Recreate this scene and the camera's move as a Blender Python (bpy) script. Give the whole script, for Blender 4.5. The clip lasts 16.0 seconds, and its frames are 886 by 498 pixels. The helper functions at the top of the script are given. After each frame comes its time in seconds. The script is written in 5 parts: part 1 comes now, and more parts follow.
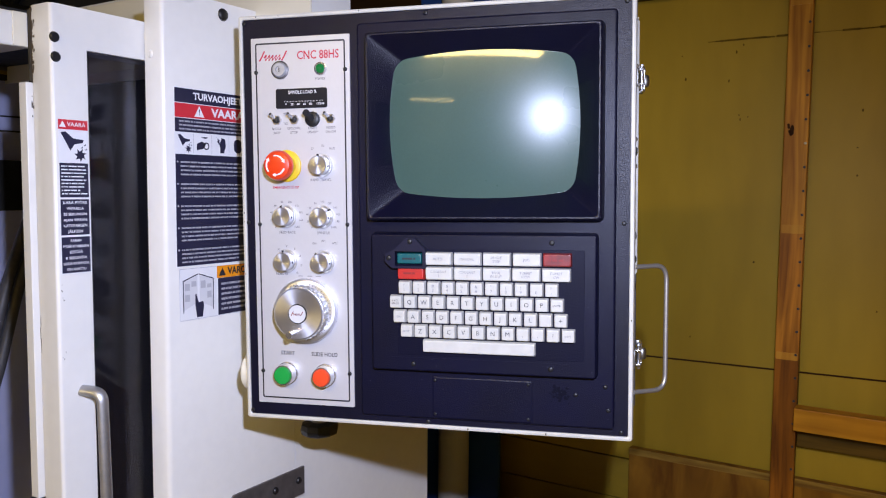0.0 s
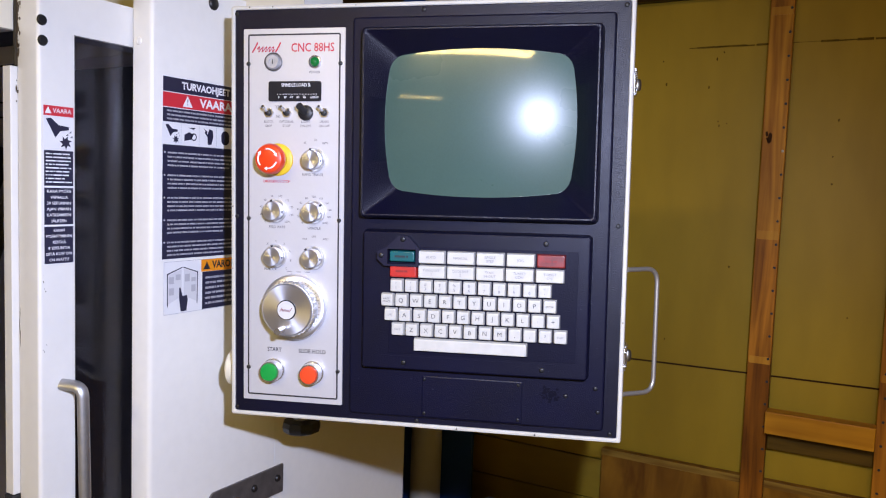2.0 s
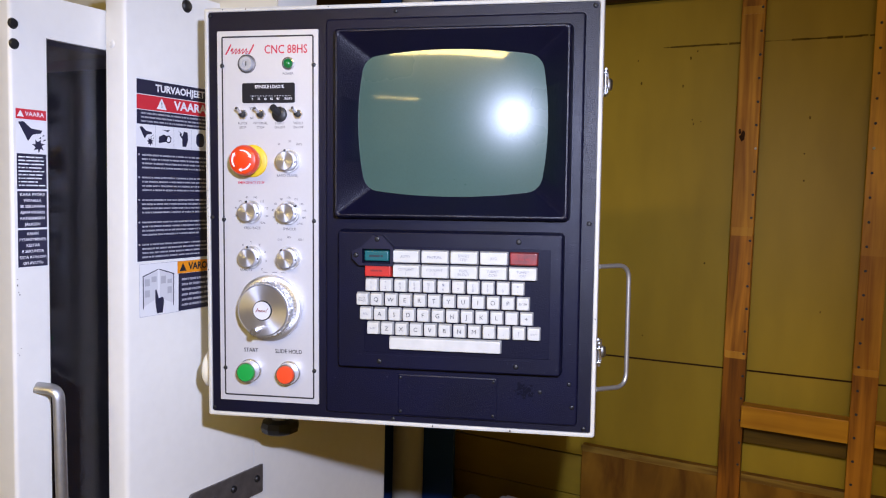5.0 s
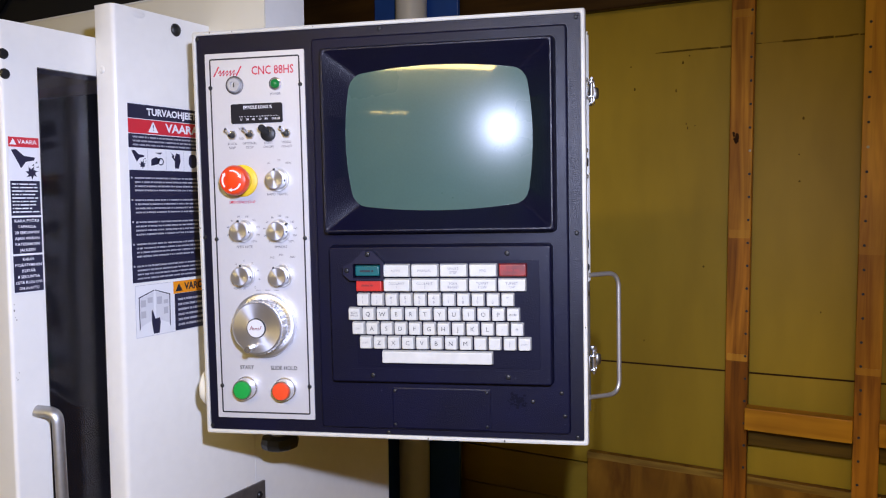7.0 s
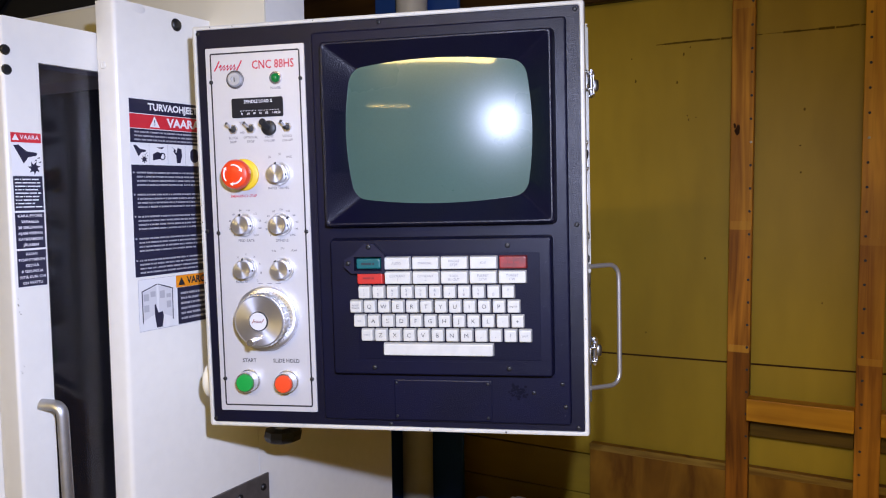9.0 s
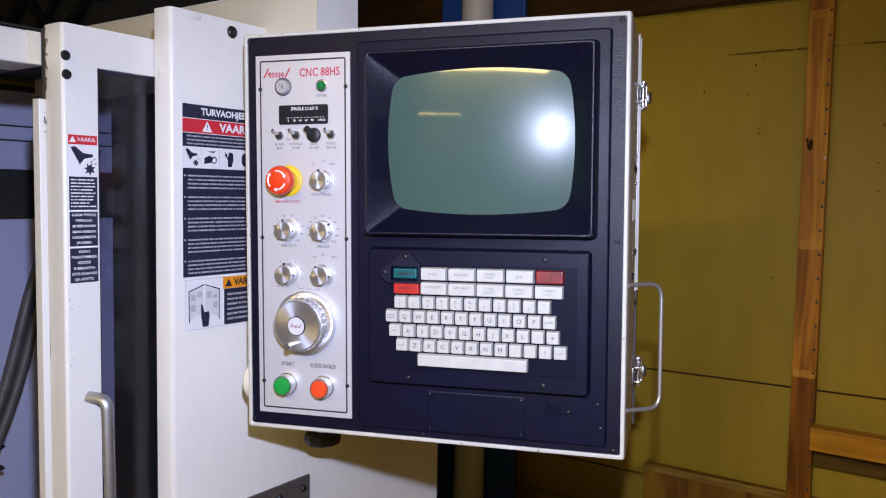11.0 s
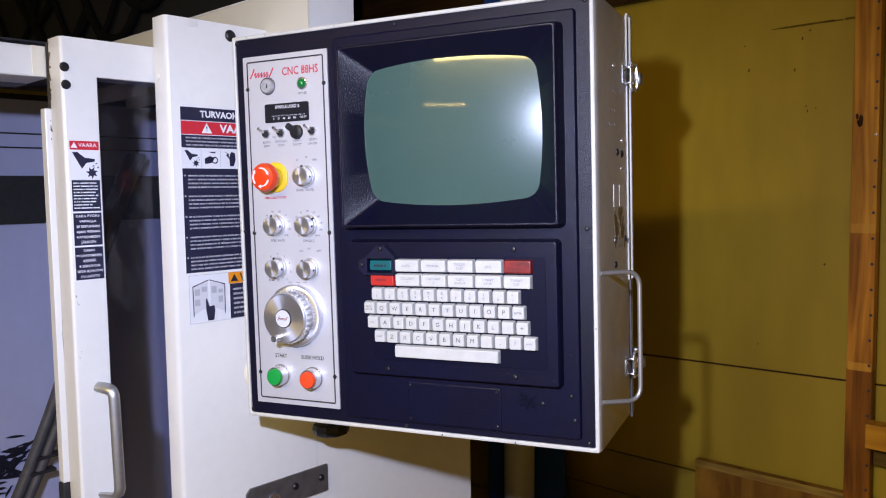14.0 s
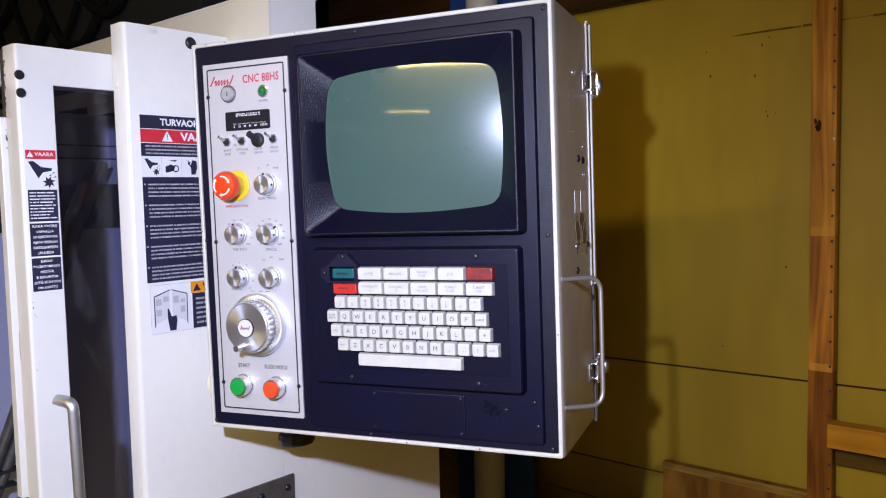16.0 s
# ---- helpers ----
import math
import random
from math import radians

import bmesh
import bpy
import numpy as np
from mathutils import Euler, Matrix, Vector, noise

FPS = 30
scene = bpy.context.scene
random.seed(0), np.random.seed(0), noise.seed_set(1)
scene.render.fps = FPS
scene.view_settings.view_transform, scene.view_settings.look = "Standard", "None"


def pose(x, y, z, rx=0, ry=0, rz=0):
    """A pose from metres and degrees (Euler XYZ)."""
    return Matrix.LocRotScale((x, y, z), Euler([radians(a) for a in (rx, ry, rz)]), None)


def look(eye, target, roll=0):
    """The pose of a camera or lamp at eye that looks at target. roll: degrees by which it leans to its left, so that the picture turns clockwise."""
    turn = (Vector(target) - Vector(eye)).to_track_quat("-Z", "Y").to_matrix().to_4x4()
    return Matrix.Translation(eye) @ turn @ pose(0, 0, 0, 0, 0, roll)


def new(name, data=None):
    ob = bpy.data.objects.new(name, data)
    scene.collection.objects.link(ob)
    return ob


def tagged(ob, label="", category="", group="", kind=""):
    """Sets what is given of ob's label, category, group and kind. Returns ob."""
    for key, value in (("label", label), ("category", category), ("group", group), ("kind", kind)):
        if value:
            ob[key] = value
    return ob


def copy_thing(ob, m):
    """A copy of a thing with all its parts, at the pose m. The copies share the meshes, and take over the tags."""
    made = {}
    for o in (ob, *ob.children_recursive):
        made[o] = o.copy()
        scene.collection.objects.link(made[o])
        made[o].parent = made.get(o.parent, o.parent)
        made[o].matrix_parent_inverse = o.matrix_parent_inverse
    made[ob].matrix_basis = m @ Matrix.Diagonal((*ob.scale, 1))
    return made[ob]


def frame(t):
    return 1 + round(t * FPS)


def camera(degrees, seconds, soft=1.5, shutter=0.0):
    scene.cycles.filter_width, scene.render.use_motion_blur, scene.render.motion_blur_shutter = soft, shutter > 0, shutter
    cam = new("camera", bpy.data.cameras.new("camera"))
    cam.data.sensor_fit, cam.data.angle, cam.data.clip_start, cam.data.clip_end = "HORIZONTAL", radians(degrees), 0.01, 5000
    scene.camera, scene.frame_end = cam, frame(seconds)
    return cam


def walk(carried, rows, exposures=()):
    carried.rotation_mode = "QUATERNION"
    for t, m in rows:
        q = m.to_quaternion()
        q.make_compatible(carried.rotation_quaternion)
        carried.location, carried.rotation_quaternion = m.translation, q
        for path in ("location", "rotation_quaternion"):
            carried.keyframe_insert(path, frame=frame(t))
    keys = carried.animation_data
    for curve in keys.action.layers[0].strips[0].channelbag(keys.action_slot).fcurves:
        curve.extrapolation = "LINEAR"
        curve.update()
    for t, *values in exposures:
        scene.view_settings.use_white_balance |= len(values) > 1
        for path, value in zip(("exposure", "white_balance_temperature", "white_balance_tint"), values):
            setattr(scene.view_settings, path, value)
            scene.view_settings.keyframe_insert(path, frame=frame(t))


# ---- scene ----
cam = camera(58.8, 16.0, soft=1.15)
PATH = [
    (0, (0.031, 0.042, 1.523), (-1.034, 1.728, 1.371), 0.5),
    (0.5, (0.033, 0.048, 1.519), (-1.022, 1.737, 1.336), 0.3),
    (1, (0.04, 0.049, 1.519), (-1.013, 1.74, 1.336), -0.2),
    (1.5, (0.025, 0.043, 1.519), (-1.011, 1.746, 1.36), 0.7),
    (2, (-0.005, 0.027, 1.523), (-0.99, 1.761, 1.367), 2.0),
    (2.5, (-0.008, 0.024, 1.522), (-0.941, 1.788, 1.389), 3.1),
    (3, (-0.002, 0.022, 1.525), (-0.937, 1.784, 1.382), 2.1),
    (3.5, (0.003, 0.021, 1.52), (-0.926, 1.786, 1.372), 2.5),
    (4, (0.001, 0.022, 1.519), (-0.937, 1.781, 1.36), 2.5),
    (6.5, (0.036, 0.029, 1.529), (-0.93, 1.774, 1.389), -0.2),
    (7, (0.039, 0.03, 1.529), (-0.934, 1.772, 1.397), -0.3),
    (7.5, (0.044, 0.03, 1.531), (-0.937, 1.767, 1.396), -0.6),
    (8, (0.044, 0.029, 1.527), (-0.936, 1.766, 1.383), -0.6),
    (10.5, (0.047, 0.027, 1.533), (-0.933, 1.764, 1.384), -0.7),
    (11, (0.083, 0.064, 1.537), (-1.063, 1.697, 1.399), 1.0),
    (11.5, (0.155, 0.139, 1.54), (-1.101, 1.692, 1.442), 1.3),
    (12, (0.196, 0.165, 1.537), (-1.204, 1.588, 1.408), 1.4),
    (12.5, (0.21, 0.184, 1.533), (-1.151, 1.642, 1.395), 1.1),
    (13, (0.208, 0.175, 1.533), (-1.206, 1.581, 1.372), -0.6),
    (13.5, (0.206, 0.173, 1.527), (-1.195, 1.59, 1.358), -0.4),
    (14, (0.221, 0.177, 1.532), (-1.142, 1.633, 1.381), -0.8),
    (14.5, (0.228, 0.177, 1.536), (-1.133, 1.635, 1.382), -1.5),
    (15, (0.229, 0.174, 1.535), (-1.13, 1.635, 1.393), -1.0),
    (15.5, (0.229, 0.18, 1.533), (-1.102, 1.666, 1.392), -0.9),
    (16, (0.231, 0.187, 1.535), (-1.082, 1.689, 1.395), -1.2),
]
# the clip's own camera brightens its picture a little now and then
EXPOSURES = [(0, 0.0), (1, 0.0), (2, 0.06), (3, 0.08), (4, 0.06), (7, 0.0), (10.5, 0.0), (11, -0.08), (11.5, -0.05), (12, 0.03), (13, 0.06), (14.5, 0.08), (16, 0.13)]
walk(cam, [(t, look(eye, target, roll)) for t, eye, target, roll in PATH], EXPOSURES)

# ---- light ----
world = bpy.data.worlds.new("world")
scene.world = world
world.use_nodes = True
world.node_tree.nodes["Background"].inputs[0].default_value = (0.9, 0.7, 0.3, 1)
world.node_tree.nodes["Background"].inputs[1].default_value = 0.004
TORCH, WARM, WARM_FAR = 90.0, 96.0, 38.0
# x, y, length and turn of each ceiling tube
NEAR_TUBE = (0.10, -2.24, 2.08, 10)
FAR_TUBES = ((-1.41, -7.74, 0.92, -12), (-0.41, -7.96, 0.92, -12))


def lamp(name, kind, energy, colour, m, **size):
    data = bpy.data.lights.new(name, kind)
    data.energy, data.color = energy, colour
    for key, value in size.items():
        if key == "radius":
            data.shadow_soft_size = value
        elif key == "long":
            data.shape, data.size, data.size_y = "RECTANGLE", value[0], value[1]
        elif key == "spot":
            data.spot_size, data.spot_blend = value
    ob = new(name, data)
    ob.matrix_world = m
    return ob


# the white work torch beside the lens, and two rows of warm ceiling tubes
lamp("work_torch", "SPOT", TORCH, (0.62, 0.69, 1.0), look((0.080, 0.092, 1.692), (-0.70, 0.97, 1.26)), radius=0.016, spot=(radians(96), 1.0))
lamp("tube_light", "AREA", WARM, (1.0, 0.735, 0.235), pose(*NEAR_TUBE[:2], 2.93, 0, 0, NEAR_TUBE[3]), long=(NEAR_TUBE[2], 0.35))
for place in FAR_TUBES:
    lamp("tube_light_far", "AREA", WARM_FAR / 2, (1.0, 0.66, 0.15), pose(*place[:2], 2.93, 0, 0, place[3]), long=(place[2], 0.05))

# ---- materials ----


def material(name, base, rough=0.5, metal=0.0, vary=0.0, scale=8.0, grain=0.0, grain_scale=200.0, bump=0.0, bump_scale=300.0, coat=0.0, stretch=(1, 1, 1), tint=None, coat_rough=0.05, spec=0.5):
    """Procedural paint, metal or plastic: broad patches, fine grain, relief."""
    m = bpy.data.materials.new(name)
    m.use_nodes = True
    nt = m.node_tree
    b = nt.nodes["Principled BSDF"]
    b.inputs["Base Color"].default_value = (*base, 1)
    b.inputs["Roughness"].default_value = rough
    b.inputs["Metallic"].default_value = metal
    b.inputs["Specular IOR Level"].default_value = spec
    if coat:
        b.inputs["Coat Weight"].default_value = coat
        b.inputs["Coat Roughness"].default_value = coat_rough
    if not (vary or grain or bump):
        return m
    co = nt.nodes.new("ShaderNodeTexCoord")
    mp = nt.nodes.new("ShaderNodeMapping")
    mp.inputs["Scale"].default_value = stretch
    nt.links.new(co.outputs["Object"], mp.inputs["Vector"])

    def tex(s, detail):
        n = nt.nodes.new("ShaderNodeTexNoise")
        n.inputs["Scale"].default_value = s
        n.inputs["Detail"].default_value = detail
        nt.links.new(mp.outputs[0], n.inputs["Vector"])
        return n

    colour = None
    if vary or grain:
        ramp = nt.nodes.new("ShaderNodeMix")
        ramp.data_type = "RGBA"
        dark = tint or tuple(c * (1 - vary) for c in base)
        ramp.inputs[6].default_value = (*base, 1)
        ramp.inputs[7].default_value = (*dark, 1)
        n1 = tex(scale, 5)
        mr = nt.nodes.new("ShaderNodeMapRange")
        mr.inputs[1].default_value, mr.inputs[2].default_value = 0.35, 0.7
        nt.links.new(n1.outputs["Fac"], mr.inputs[0])
        nt.links.new(mr.outputs[0], ramp.inputs[0])
        colour = ramp.outputs[2]
        if grain:
            n2 = tex(grain_scale, 2)
            hs = nt.nodes.new("ShaderNodeMix")
            hs.data_type, hs.blend_type = "RGBA", "MULTIPLY"
            mr2 = nt.nodes.new("ShaderNodeMapRange")
            mr2.inputs[1].default_value, mr2.inputs[2].default_value = 0.3, 0.7
            mr2.inputs[3].default_value, mr2.inputs[4].default_value = 1 - grain, 1
            nt.links.new(n2.outputs["Fac"], mr2.inputs[0])
            hs.inputs[0].default_value = 1
            nt.links.new(colour, hs.inputs[6])
            nt.links.new(mr2.outputs[0], hs.inputs[7])
            colour = hs.outputs[2]
        nt.links.new(colour, b.inputs["Base Color"])
        rr = nt.nodes.new("ShaderNodeMapRange")
        rr.inputs[3].default_value, rr.inputs[4].default_value = max(rough - 0.08, 0.02), min(rough + 0.1, 1)
        nt.links.new(n1.outputs["Fac"], rr.inputs[0])
        nt.links.new(rr.outputs[0], b.inputs["Roughness"])
    if bump:
        n3 = tex(bump_scale, 2)
        bp = nt.nodes.new("ShaderNodeBump")
        bp.inputs["Strength"].default_value = bump
        bp.inputs["Distance"].default_value = 0.001
        nt.links.new(n3.outputs["Fac"], bp.inputs["Height"])
        nt.links.new(bp.outputs[0], b.inputs["Normal"])
    return m


def wood(name, light, dark, along=2, rings=9.0, rough=0.42, long_scale=0.06):
    """Sawn timber with bands along one axis, streaks and a few darker patches."""
    m = bpy.data.materials.new(name)
    m.use_nodes = True
    nt = m.node_tree
    b = nt.nodes["Principled BSDF"]
    co = nt.nodes.new("ShaderNodeTexCoord")
    mp = nt.nodes.new("ShaderNodeMapping")
    sc = [1.0, 1.0, 1.0]
    sc[along] = long_scale
    mp.inputs["Scale"].default_value = sc
    nt.links.new(co.outputs["Object"], mp.inputs["Vector"])
    wave = nt.nodes.new("ShaderNodeTexNoise")
    wave.inputs["Scale"].default_value, wave.inputs["Detail"].default_value = rings * 6, 4
    wave.inputs["Distortion"].default_value = 0.6
    nt.links.new(mp.outputs[0], wave.inputs["Vector"])
    broad = nt.nodes.new("ShaderNodeTexNoise")
    broad.inputs["Scale"].default_value, broad.inputs["Detail"].default_value = 5, 3
    nt.links.new(co.outputs["Object"], broad.inputs["Vector"])
    mix = nt.nodes.new("ShaderNodeMix")
    mix.data_type = "RGBA"
    mix.inputs[6].default_value, mix.inputs[7].default_value = (*light, 1), (*dark, 1)
    mr = nt.nodes.new("ShaderNodeMapRange")
    mr.inputs[1].default_value, mr.inputs[2].default_value = 0.38, 0.66
    nt.links.new(wave.outputs["Fac"], mr.inputs[0])
    nt.links.new(mr.outputs[0], mix.inputs[0])
    mul = nt.nodes.new("ShaderNodeMix")
    mul.data_type, mul.blend_type = "RGBA", "MULTIPLY"
    mul.inputs[0].default_value = 1
    mr2 = nt.nodes.new("ShaderNodeMapRange")
    mr2.inputs[1].default_value, mr2.inputs[2].default_value = 0.3, 0.7
    mr2.inputs[3].default_value, mr2.inputs[4].default_value = 0.7, 1.05
    nt.links.new(broad.outputs["Fac"], mr2.inputs[0])
    nt.links.new(mix.outputs[2], mul.inputs[6])
    nt.links.new(mr2.outputs[0], mul.inputs[7])
    nt.links.new(mul.outputs[2], b.inputs["Base Color"])
    b.inputs["Roughness"].default_value = rough
    b.inputs["Specular IOR Level"].default_value = 0.16
    bp = nt.nodes.new("ShaderNodeBump")
    bp.inputs["Strength"].default_value, bp.inputs["Distance"].default_value = 0.25, 0.001
    nt.links.new(wave.outputs["Fac"], bp.inputs["Height"])
    nt.links.new(bp.outputs[0], b.inputs["Normal"])
    return m


def tinted_glass(name, tint, gloss_rough=0.02):
    m = bpy.data.materials.new(name)
    m.use_nodes = True
    nt = m.node_tree
    out = nt.nodes["Material Output"]
    tr = nt.nodes.new("ShaderNodeBsdfTransparent")
    tr.inputs[0].default_value = (*tint, 1)
    gl = nt.nodes.new("ShaderNodeBsdfGlossy")
    gl.inputs["Roughness"].default_value = gloss_rough
    fr = nt.nodes.new("ShaderNodeFresnel")
    fr.inputs[0].default_value = 1.36
    mx = nt.nodes.new("ShaderNodeMixShader")
    nt.links.new(fr.outputs[0], mx.inputs[0])
    nt.links.new(tr.outputs[0], mx.inputs[1])
    nt.links.new(gl.outputs[0], mx.inputs[2])
    film = nt.nodes.new("ShaderNodeBsdfDiffuse")
    film.inputs[0].default_value = (0.55, 0.55, 0.66, 1)
    haze = nt.nodes.new("ShaderNodeMixShader")
    smear = nt.nodes.new("ShaderNodeTexNoise")
    smear.inputs["Scale"].default_value, smear.inputs["Detail"].default_value = 4, 4
    amount = nt.nodes.new("ShaderNodeMapRange")
    amount.inputs[1].default_value, amount.inputs[2].default_value = 0.3, 0.75
    amount.inputs[3].default_value, amount.inputs[4].default_value = 0.001, 0.010
    nt.links.new(smear.outputs["Fac"], amount.inputs[0])
    nt.links.new(amount.outputs[0], haze.inputs[0])
    nt.links.new(mx.outputs[0], haze.inputs[1])
    nt.links.new(film.outputs[0], haze.inputs[2])
    nt.links.new(haze.outputs[0], out.inputs[0])
    return m


def glow(name, colour, strength):
    m = bpy.data.materials.new(name)
    m.use_nodes = True
    b = m.node_tree.nodes["Principled BSDF"]
    b.inputs["Emission Color"].default_value = (*colour, 1)
    b.inputs["Emission Strength"].default_value = strength
    return m


WHITE = material("white_enamel", (0.74, 0.73, 0.70), 0.32, vary=0.08, scale=3, grain=0.03, grain_scale=60, bump=0.05, bump_scale=90)
CREAM = material("cream_enamel", (0.72, 0.68, 0.56), 0.4, vary=0.1, scale=4, bump=0.05, bump_scale=90)
INNER = material("inner_sheet_paint", (0.47, 0.49, 0.72), 0.4, vary=0.15, scale=2.5, grain=0.05, grain_scale=40)
RIM = material("pendant_white_paint", (0.66, 0.64, 0.58), 0.38, vary=0.20, scale=11, grain=0.06, grain_scale=120, bump=0.08, bump_scale=250)
BLACK = material("black_textured_paint", (0.0041, 0.0044, 0.0190), 0.37, spec=0.27, vary=0.4, scale=14, bump=0.48, bump_scale=700)
MOULD = material("black_moulding", (0.0039, 0.0043, 0.0190), 0.39, spec=0.20, vary=0.4, scale=11, bump=0.34, bump_scale=760)
FUNNEL = material("black_bezel", (0.0024, 0.0023, 0.0130), 0.37, spec=0.38, vary=0.3, scale=20, bump=0.62, bump_scale=640)
PLATE = material("satin_plate", (0.62, 0.62, 0.66), 0.42, metal=0.35, vary=0.05, scale=9, grain=0.02, grain_scale=300)
INK = material("black_ink", (0.014, 0.014, 0.022), 0.6)
KEY_INK = material("key_legend_ink", (0.045, 0.045, 0.055), 0.6)
SOOT = material("dull_black_smear", (0.0026, 0.0027, 0.0100), 0.5, spec=0.10)
GREY_INK = material("grey_ink", (0.16, 0.16, 0.19), 0.6)
RED_INK = material("red_ink", (0.5, 0.02, 0.05), 0.6)
WHITE_INK = material("white_ink", (0.75, 0.75, 0.78), 0.6)
STICKER_DARK = material("dark_sticker_print", (0.018, 0.018, 0.045), 0.35, vary=0.1, scale=20)
STICKER_RED = material("red_sticker_print", (0.55, 0.025, 0.04), 0.35)
STICKER_ORANGE = material("orange_sticker_print", (0.75, 0.26, 0.01), 0.35)
STICKER_WHITE = material("white_sticker_film", (0.74, 0.74, 0.76), 0.3, vary=0.03, scale=30)
LABEL = material("bare_white_label", (0.92, 0.91, 0.88), 0.5, vary=0.05, scale=60)
STICKER_PALE = material("pale_sticker_print", (0.60, 0.60, 0.63), 0.4)
STICKER_GREY = material("grey_sticker_print", (0.42, 0.42, 0.46), 0.4)
KEYCAP = material("ivory_keycap", (0.54, 0.53, 0.49), 0.42, vary=0.12, scale=60, bump=0.1, bump_scale=600)
KEY_RED = material("red_keycap", (0.48, 0.024, 0.018), 0.4, vary=0.15, scale=60)
# darker than the other red cap, with random darker patches
KEY_DARK_RED = material("dark_red_keycap", (0.27, 0.018, 0.016), 0.4, vary=0.45, scale=55, tint=(0.10, 0.008, 0.008))
KEY_CYAN = material("teal_keycap", (0.005, 0.10, 0.11), 0.35, vary=0.2, scale=60)
STEEL = material("brushed_steel", (0.50, 0.48, 0.46), 0.4, metal=0.8, vary=0.1, scale=40, stretch=(1, 1, 20))

def turned(name, base, rough=0.3, amount=0.85, metal=0.9):
    """Lathe-turned metal whose fine circular grooves run round the axis of each part."""
    m = material(name, base, rough, metal=metal, vary=0.1, scale=30)
    nt = m.node_tree
    b = nt.nodes["Principled BSDF"]
    t = nt.nodes.new("ShaderNodeTangent")
    t.direction_type, t.axis = "RADIAL", "Y"
    nt.links.new(t.outputs[0], b.inputs["Tangent"])
    b.inputs["Anisotropic"].default_value = amount
    return m


SPUN = turned("spun_aluminium", (0.66, 0.65, 0.64), 0.34, 0.8, 0.82)
TURNED = turned("turned_aluminium", (0.70, 0.70, 0.75), 0.37, 0.80)
ALU = material("dull_cast_aluminium", (0.50, 0.50, 0.51), 0.42, metal=0.9, vary=0.2, scale=60)
GUARD = material("dark_guard_paint", (0.008, 0.008, 0.026), 0.42, spec=0.30, vary=0.2, scale=60)
CHROME = material("chrome", (0.70, 0.70, 0.73), 0.22, metal=0.92, vary=0.1, scale=90)
LOCK = material("lock_steel", (0.50, 0.50, 0.52), 0.45, metal=0.35, vary=0.2, scale=120)
DULL = material("dull_zinc", (0.40, 0.39, 0.37), 0.42, metal=1.0, vary=0.3, scale=60)
BRACKET = material("dark_bracket_steel", (0.16, 0.15, 0.15), 0.5, metal=0.6, vary=0.3, scale=50)
PLASTIC = material("black_plastic", (0.008, 0.008, 0.010), 0.45, bump=0.1)
RUBBER_AND_SHADE = material("black_rubber_and_shade", (0.015, 0.015, 0.017), 0.7, vary=0.3, scale=60)
# cable colour near-black so they sink into the unlit background
UNLIT_CABLE = material("unlit_cable", (0.006, 0.006, 0.006), 0.8, spec=0.1, vary=0.3, scale=60)
HOSE = material("grey_hose", (0.085, 0.08, 0.082), 0.5, vary=0.3, scale=50)
ESTOP_RED = material("red_mushroom_plastic", (0.72, 0.05, 0.008), 0.32, vary=0.08, scale=50)
ESTOP_YELLOW = material("yellow_ring_plastic", (0.75, 0.50, 0.02), 0.4, vary=0.1, scale=50)
BUTTON_GREEN = material("green_button_plastic", (0.01, 0.30, 0.05), 0.35)
BUTTON_RED = material("orange_red_button_plastic", (0.75, 0.07, 0.02), 0.35)
LED_GREEN = material("green_lens", (0.005, 0.16, 0.03), 0.15, coat=1.0)
WELL = material("black_key_well", (0.0032, 0.0034, 0.016), 0.45, spec=0.14, vary=0.2, scale=20, bump=0.3, bump_scale=500)
SMALL_INK = material("small_print_ink", (0.52, 0.52, 0.58), 0.5, grain=0.75, grain_scale=1400)
DARK_LEGEND = material("worn_dark_legend", (0.22, 0.012, 0.012), 0.6)
GREY_DUST = material("pale_dust", (0.13, 0.13, 0.16), 0.8)
METER = material("meter_window", (0.010, 0.010, 0.015), 0.45, spec=0.25)
CRT = material("tube_face_glass", (0.055, 0.104, 0.089), 0.28, vary=0.14, scale=7, grain=0.08, grain_scale=420, coat=1.0, coat_rough=0.054, spec=0.36)
TAPE = material("brown_adhesive", (0.30, 0.225, 0.10), 0.6, vary=0.4, scale=120)
KNOT = material("dark_wood_knot", (0.045, 0.017, 0.004), 0.7, spec=0.1, vary=0.5, scale=90)
RUST = material("brown_rust", (0.075, 0.050, 0.026), 0.8, vary=0.5, scale=200)
STAIN = material("brown_wall_stain", (0.16, 0.095, 0.010), 0.7, spec=0.1, vary=0.5, scale=60)
OIL = material("black_oil", (0.008, 0.008, 0.020), 0.45, vary=0.3, scale=60)
DIRT = material("dark_grime", (0.05, 0.04, 0.025), 0.8, vary=0.5, scale=90)
WALL = material("ochre_board_paint", (0.415, 0.278, 0.022), 0.45, vary=0.3, scale=1.7, grain=0.10, grain_scale=22, bump=0.12, bump_scale=40, spec=0.22, stretch=(1, 1, 0.3), tint=(0.240, 0.148, 0.008))
PLANK = material("yellow_plank_paint", (0.36, 0.245, 0.016), 0.45, vary=0.3, scale=3, grain=0.1, grain_scale=40, bump=0.1, bump_scale=60, stretch=(0.3, 1, 1), tint=(0.22, 0.14, 0.008))
PINE = wood("pine_upright", (0.66, 0.33, 0.034), (0.42, 0.17, 0.016), along=2)
PINE_OLD = wood("old_pine_upright", (0.54, 0.21, 0.020), (0.19, 0.06, 0.007), along=2)
PINE_AMBER = wood("amber_pine_upright", (0.60, 0.27, 0.026), (0.33, 0.12, 0.010), along=2)
PINE_DARK = wood("dark_pine_upright", (0.31, 0.105, 0.009), (0.10, 0.030, 0.004), along=2)
